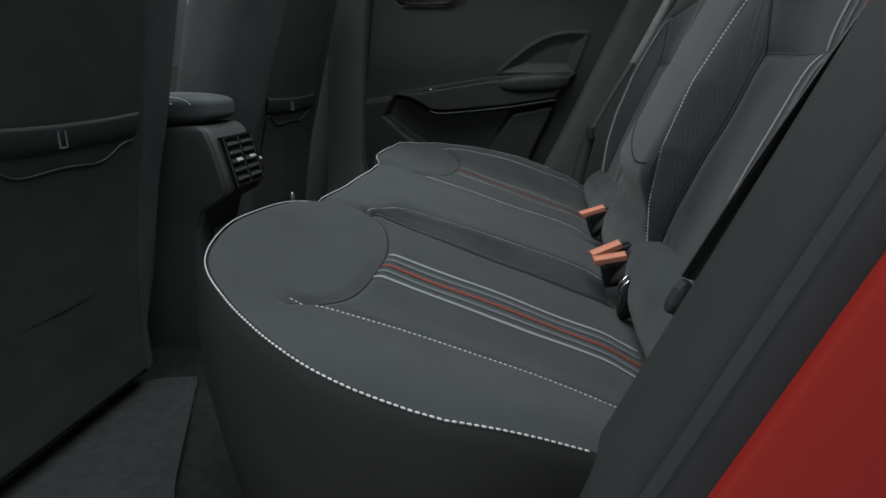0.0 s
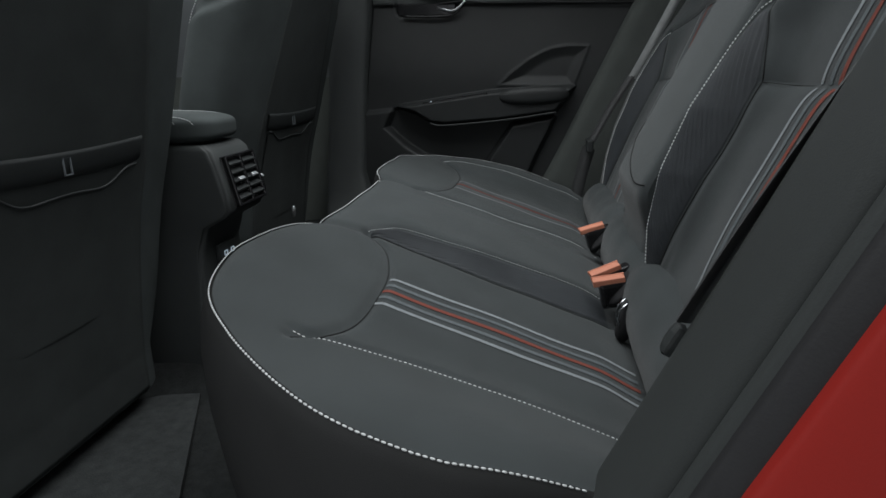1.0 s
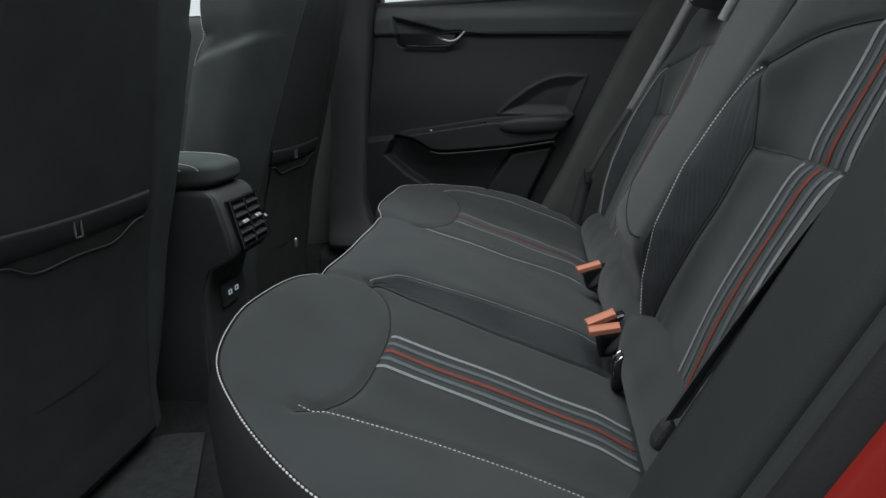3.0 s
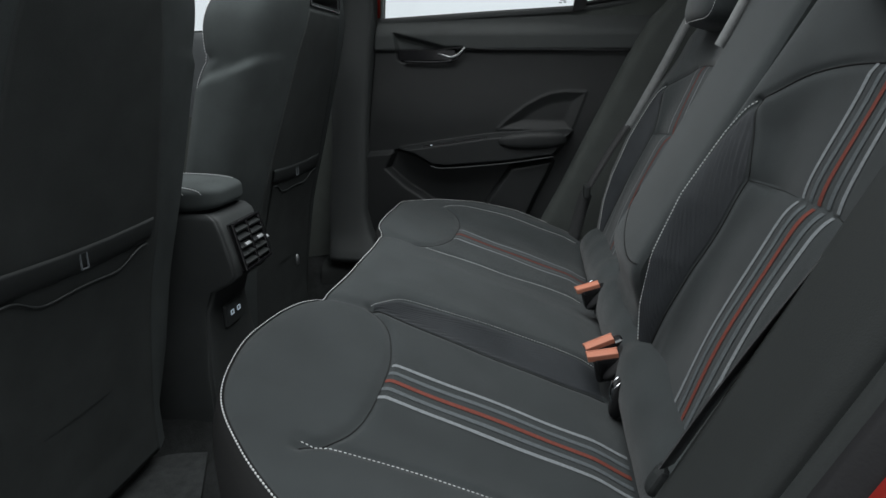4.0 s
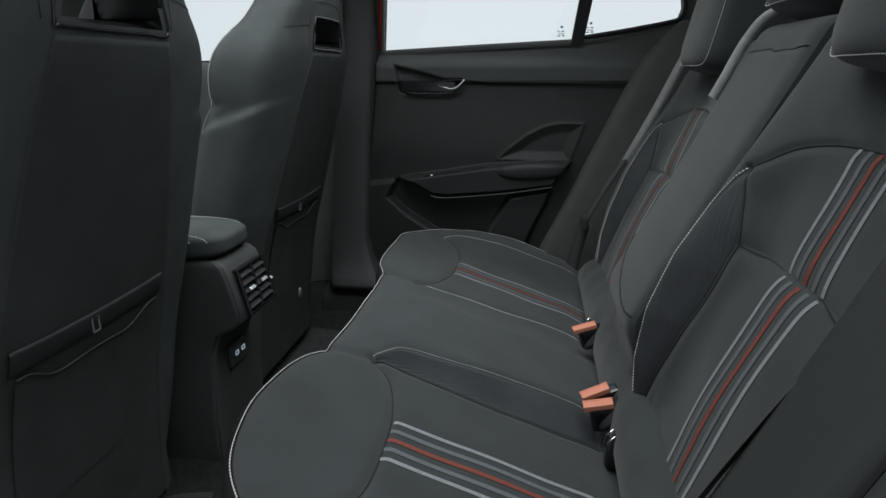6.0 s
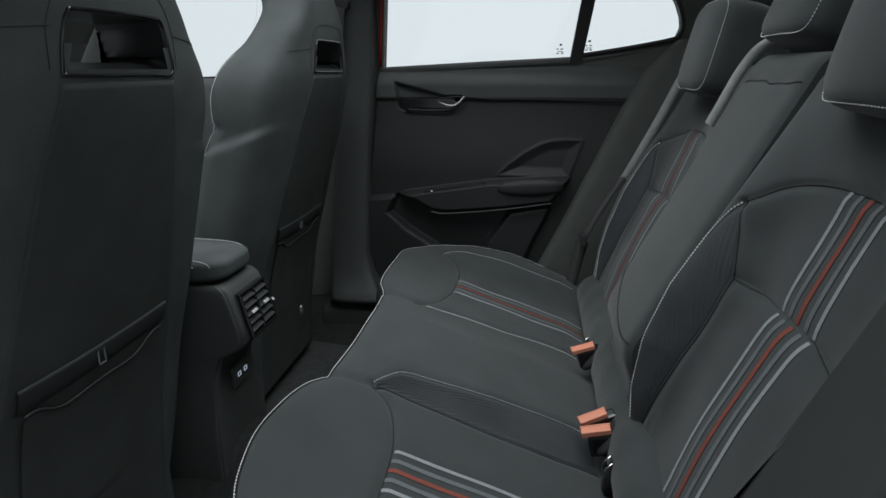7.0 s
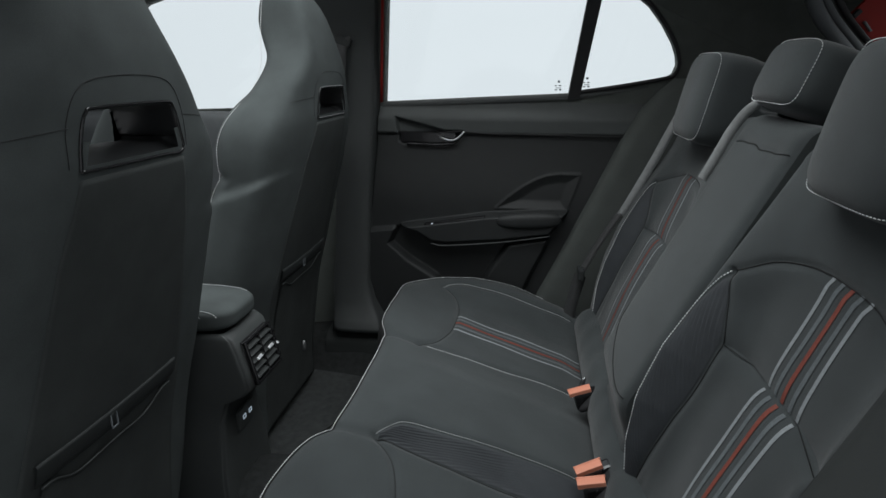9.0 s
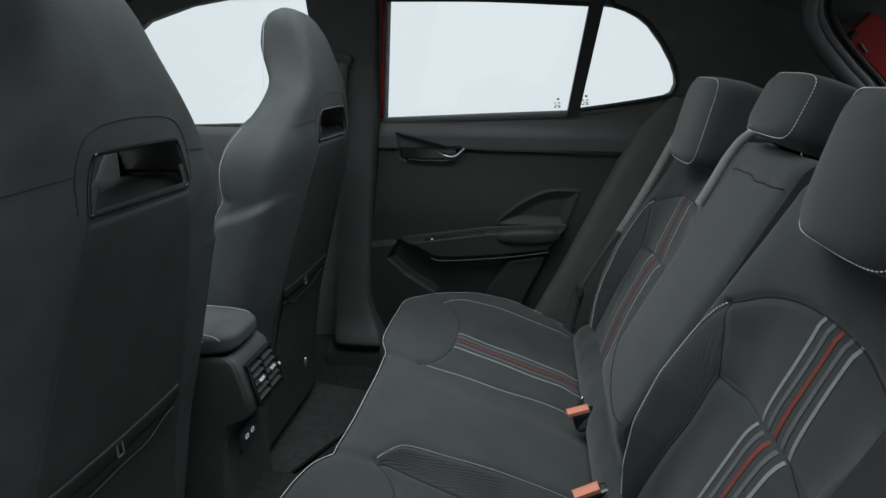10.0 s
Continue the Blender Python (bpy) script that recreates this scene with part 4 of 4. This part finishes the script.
def door_y(x, z):
    y = 0.762 - 0.020 * sm(1.0, 0.78, z)
    y = y + 0.028 * sm(1.035, 1.10, z) - 0.010 * sm(0.992, 1.004, z)
    y = y + 0.020 * sm(0, 0.012, inside(x, z, HANDLE))
    y = y - 0.044 * sm(-0.006, 0.008, inside(x, z, ARM))
    y = y + 0.016 * sm(0.0, 0.010, inside(x, z, SHELF)) * (1 - sm(-0.01, 0.0, inside(x, z, ARM))) * (1 - sm(-0.012, 0.0, inside(x, z, LOWER))) * (1 - sm(-0.012, 0.0, inside(x, z, FRONTP)))
    y = y - 0.022 * sm(-0.012, 0.004, inside(x, z, LOWER)) - 0.016 * sm(-0.012, 0.004, inside(x, z, FRONTP))
    d = inside(x, z, ARCHP)
    y = y - 0.0025 * np.exp(-(d / 0.005) ** 2) + 0.010 * sm(0, 0.03, d)
    return y


zs = np.concatenate([np.linspace(0.36, 0.62, 60), np.linspace(0.623, 0.90, 120), np.linspace(0.904, 1.168, 90)])
g = []
for z in zs:
    x0 = np.interp(z, [0.36, 0.488, 0.671, 0.80, 1.063, 1.12], [-0.36, -0.345, -0.322, -0.308, -0.285, -0.275])
    x1 = np.interp(z, [0.36, 0.485, 0.786, 1.02, 1.10, 1.17], [0.16, 0.215, 0.352, 0.462, 0.53, 0.60])
    xs = np.linspace(x0, x1, 220)
    top_z = np.interp(xs, [-0.28, 0.022, 0.28, 0.43, 0.545, 0.6], [1.086, 1.102, 1.114, 1.135, 1.156, 1.164])
    zz4 = np.minimum(z, top_z)
    g.append(np.stack([xs, door_y(xs, zz4), zz4], -1))
g = np.array(g)
cut = int(np.searchsorted(zs, 1.0))
sheet("door_panel", skirted(g[:cut + 1], [(0, 0.02, 0)]), DOOR, door, "", flip=True)
sheet("upper_panel", skirted(g[cut:], [(0, 0.02, 0)]), UPPER_DOOR, door, "soft dark grey upper door trim", flip=True)
# rounded pull cup set into the armrest
bm = pillow(0.100, 0.028, 0.026, 2.8, 16)
for v in bm.verts:
    v.co.z *= 1 - 0.25 * (v.co.x / 0.1 < 0) * (v.co.x / 0.1) ** 2
bmesh.ops.rotate(bm, verts=bm.verts, matrix=Matrix.Rotation(radians(-3), 3, "Y"))
bmesh.ops.translate(bm, verts=bm.verts, vec=(0.178, 0.712, 0.750))
part("pull_cup", bm, DOOR, door, "rounded black pull handle cup", True)
xs = np.linspace(-0.282, 0.56, 60)
tz = np.interp(xs, [-0.28, 0.022, 0.28, 0.43, 0.545, 0.6], [1.086, 1.102, 1.114, 1.135, 1.156, 1.164])
led = [np.stack([xs, np.full_like(xs, yv), tz + dz], -1) for yv, dz in ((0.772, -0.014), (0.771, -0.006), (0.774, 0.001), (0.782, 0.003), (0.803, 0.0))]
sheet("window_ledge", np.array(led), SOFT, door, "soft grey ledge under the window", flip=True)
xs = np.linspace(-0.10, 0.46, 60)
zl = 1.0 + 0.006 * np.exp(-((xs + 0.03) / 0.05) ** 2) - 0.004 * sm(0.1, 0.46, xs)
tube("trim_line", np.stack([xs, 0.7525 + 0 * xs, zl], -1), 0.0022, RUBBER, door, "dark joint line")
lever = spline([(-0.10, 0.760, 0.990), (-0.085, 0.748, 0.985), (-0.06, 0.744, 0.980), (-0.04, 0.744, 0.988), (-0.022, 0.746, 1.006)], 8)
tube("handle_lever", lever, 0.0055, BRIGHT, door, "chrome door handle lever", flat=0.6)
tube("handle_rail", spline([(-0.20, 0.752, 0.968), (-0.12, 0.750, 0.966), (-0.055, 0.748, 0.972), (-0.022, 0.746, 1.004)], 8), 0.004, GLOSS, door, "glossy black handle surround")
boxed("handle_core", (-0.135, 0.770, 0.986), (0.17, 0.010, 0.034), GLOSS, door, "dark handle recess", 0.004)
boxed("window_switch", (-0.045, 0.724, 0.7405), (0.19, 0.044, 0.008), GLOSS, door, "glossy window switch plate", 0.003, Euler((0, radians(-9), 0)).to_matrix())
boxed("switch_lamp", (-0.113, 0.697, 0.733), (0.005, 0.003, 0.003), SYMBOL, door, "small lit switch mark", 0.0)
tube("armrest_lip", spline([(-0.115, 0.690, 0.672), (-0.07, 0.688, 0.667), (0.10, 0.690, 0.684), (0.243, 0.696, 0.706)], 8), 0.0022, SOFT, door, "thin lower lip of the armrest")

# ---- belts and buckles ----


def webbing(name, pts, across, width, parent, label="", cloth=WEB):
    p = spline(pts, 10)
    a = np.array(across, float)
    a = a / np.linalg.norm(a)
    n = np.cross(np.gradient(p, axis=0), a)
    n /= np.linalg.norm(n, axis=1)[:, None] + 1e-9
    g = np.array([p - a * width / 2, p - a * width / 2 + n * 0.0012, p + n * 0.0015, p + a * width / 2 + n * 0.0012, p + a * width / 2, p - n * 0.0008])
    return sheet(name, np.concatenate([g, g[:1]]), cloth, parent, label)


b1 = thing("seat_belt", "black seat belt hanging beside the rear seat", "seat belt", "rear seat belts", at=(0.30, -0.60, 0.60))
webbing("webbing", [(0.300, -0.615, 0.640), (0.34, -0.615, 0.725), (0.398, -0.618, 0.838), (0.47, -0.62, 0.96), (0.55, -0.63, 1.10), (0.62, -0.645, 1.24)], (0.52, 0.77, -0.35), 0.036, b1)
boxed("anchor", (0.294, -0.613, 0.625), (0.012, 0.018, 0.028), PLASTIC, b1, "black plastic belt end cover", 0.008, Euler((0, radians(25), 0)).to_matrix())
b2 = thing("seat_belt", "dark seat belt lying over the far backrest bolster", "seat belt", "rear seat belts", at=(0.45, 0.6, 0.6))
# one dark belt in two runs; the upper has the sheen painted in
webbing("webbing", [(0.606, 0.625, 1.165), (0.551, 0.602, 1.065), (0.502, 0.598, 0.955), (0.458, 0.600, 0.86), (0.430, 0.607, 0.80)], (0.87, -0.27, -0.44), 0.022, b2, "upper run of the dark belt webbing with sheen painted grey", WEB_SHEEN)
webbing("webbing", [(0.427, 0.608, 0.805), (0.38, 0.612, 0.72), (0.338, 0.614, 0.635)], (0.80, -0.50, -0.34), 0.018, b2, "lower run of the belt webbing in its plain dark colour")
boxed("tongue", (0.333, 0.612, 0.625), (0.018, 0.05, 0.035), PLASTIC, b2, "black belt tongue", 0.005)
webbing("webbing", [(0.333, 0.612, 0.62), (0.318, 0.618, 0.55), (0.305, 0.62, 0.47)], (0.9, -0.25, -0.3), 0.034, b2)
b3 = thing("seat_belt", "dark seat belt with sheen painted grey beside the centre head restraint", "seat belt", "rear seat belts", at=(0.55, 0.15, 1.0))
webbing("webbing", [(0.64, 0.10, 1.150), (0.578, 0.120, 1.128), (0.548, 0.136, 1.085), (0.520, 0.140, 1.02), (0.505, 0.143, 0.985)], (0.80, -0.30, -0.42), 0.018, b3, "", WEB_SHEEN)


def buckle(at, rz, ry, label):
    ob = thing("belt_buckle", label, "belt buckle", "belt buckles", at=at)
    R = Euler((0, radians(ry), radians(rz))).to_matrix()
    A = Vector(at)
    boxed("buckle_body", A + R @ Vector((0.012, 0, -0.022)), (0.056, 0.026, 0.040), GLOSS, ob, "black plastic buckle body", 0.006, R)
    boxed("release_button", A + R @ Vector((0.0, 0, 0.0)), (0.048, 0.020, 0.010), ORANGE, ob, "orange release button", 0.002, R)
    boxed("button_ridge", A + R @ Vector((0.0, 0.0085, 0.003)), (0.050, 0.003, 0.006), ORANGE, ob, "", 0.001, R)
    return ob


buckle((0.305, -0.163, 0.513), 2, -12, "orange and black belt buckle between the seats")
buckle((0.303, -0.130, 0.517), 10, -23, "orange and black belt buckle, slightly turned")
buckle((0.305, 0.132, 0.518), 8, -17, "single orange and black belt buckle")
for yv, w in ((-0.147, 0.046), (0.135, 0.032)):
    bm = pillow(0.009, w, 0.037, 2.6, 10)
    bmesh.ops.rotate(bm, verts=bm.verts, matrix=Matrix.Rotation(radians(40), 3, "Y"))
    bmesh.ops.translate(bm, verts=bm.verts, vec=(0.329, yv, 0.502))
    tagged(part("buckle_pocket", bm, RUBBER, bench, "black moulded buckle pocket", True), kind="")
# child seat anchor slots in the roll
for yv in (-0.228, 0.212):
    sl = thing("anchor_slot", "small dark child seat anchor slot with metal bar", "anchor", "child seat anchors", at=(0.33, yv, 0.45))
    bm = pillow(0.012, 0.013, 0.034, 3.0, 8)
    bmesh.ops.rotate(bm, verts=bm.verts, matrix=Matrix.Rotation(radians(14), 3, "Y"))
    bmesh.ops.translate(bm, verts=bm.verts, vec=(0.327, yv, 0.478))
    part("slot_pocket", bm, RUBBER, sl, "dark moulded slot", True)
    for dy in (-0.009, 0.010) if yv < 0 else (0.004,):
        tube("bar", [(0.324, yv + dy, 0.506), (0.314, yv + dy, 0.496), (0.312, yv + dy, 0.482), (0.315, yv + dy, 0.470)], 0.0017, CHROME, sl, "metal anchor bar", sides=6)


# ---- floor mats, dash ----
def mat_piece(pts, label):
    l = spline(pts + pts[:1], 8)[:-1]
    n = len(l)
    v = [(x, y, 0.256) for x, y in l] + [(x, y, 0.246) for x, y in l]
    f = [tuple(range(n)), tuple(range(2 * n - 1, n - 1, -1))] + [(i, (i + 1) % n, (i + 1) % n + n, i + n) for i in range(n)]
    return tagged(raw("floor_mat", v, f, MAT_CARPET, smooth=False), label, "floor mat", "floor mats")


mat_piece([(-0.40, -0.155), (-0.46, -0.17), (-0.52, -0.20), (-0.62, -0.18), (-0.72, -0.2), (-0.72, -0.60), (-0.30, -0.60), (-0.24, -0.5), (-0.28, -0.42)], "grey carpet floor mat behind the driver seat")
mat_piece([(-0.40, 0.155), (-0.46, 0.17), (-0.52, 0.20), (-0.62, 0.18), (-0.72, 0.2), (-0.72, 0.58), (-0.30, 0.58), (-0.24, 0.5), (-0.28, 0.42)], "grey carpet floor mat behind the passenger seat")
dash = thing("dashboard", "dark grey dashboard seen past the front seats", "dashboard", at=(-1.35, 0, 0.8))
bm = pillow(0.22, 0.74, 0.16, 4, 20)
bmesh.ops.translate(bm, verts=bm.verts, vec=(-1.45, 0, 0.93))
part("dash_body", bm, LIGHT_TRIM, dash, "", True)

b4 = thing("seat_belt", "dark front seat belt running down the centre pillar", "seat belt", at=(-0.37, 0.70, 0.9))
boxed("belt_guide", (-0.365, 0.690, 1.262), (0.050, 0.022, 0.026), PLASTIC, b4, "black belt guide loop", 0.007, Euler((0, radians(20), 0)).to_matrix())
webbing("webbing", [(-0.362, 0.682, 1.27), (-0.375, 0.684, 1.23), (-0.39, 0.690, 1.12), (-0.41, 0.70, 0.98)], (0.95, -0.1, 0.2), 0.044, b4)
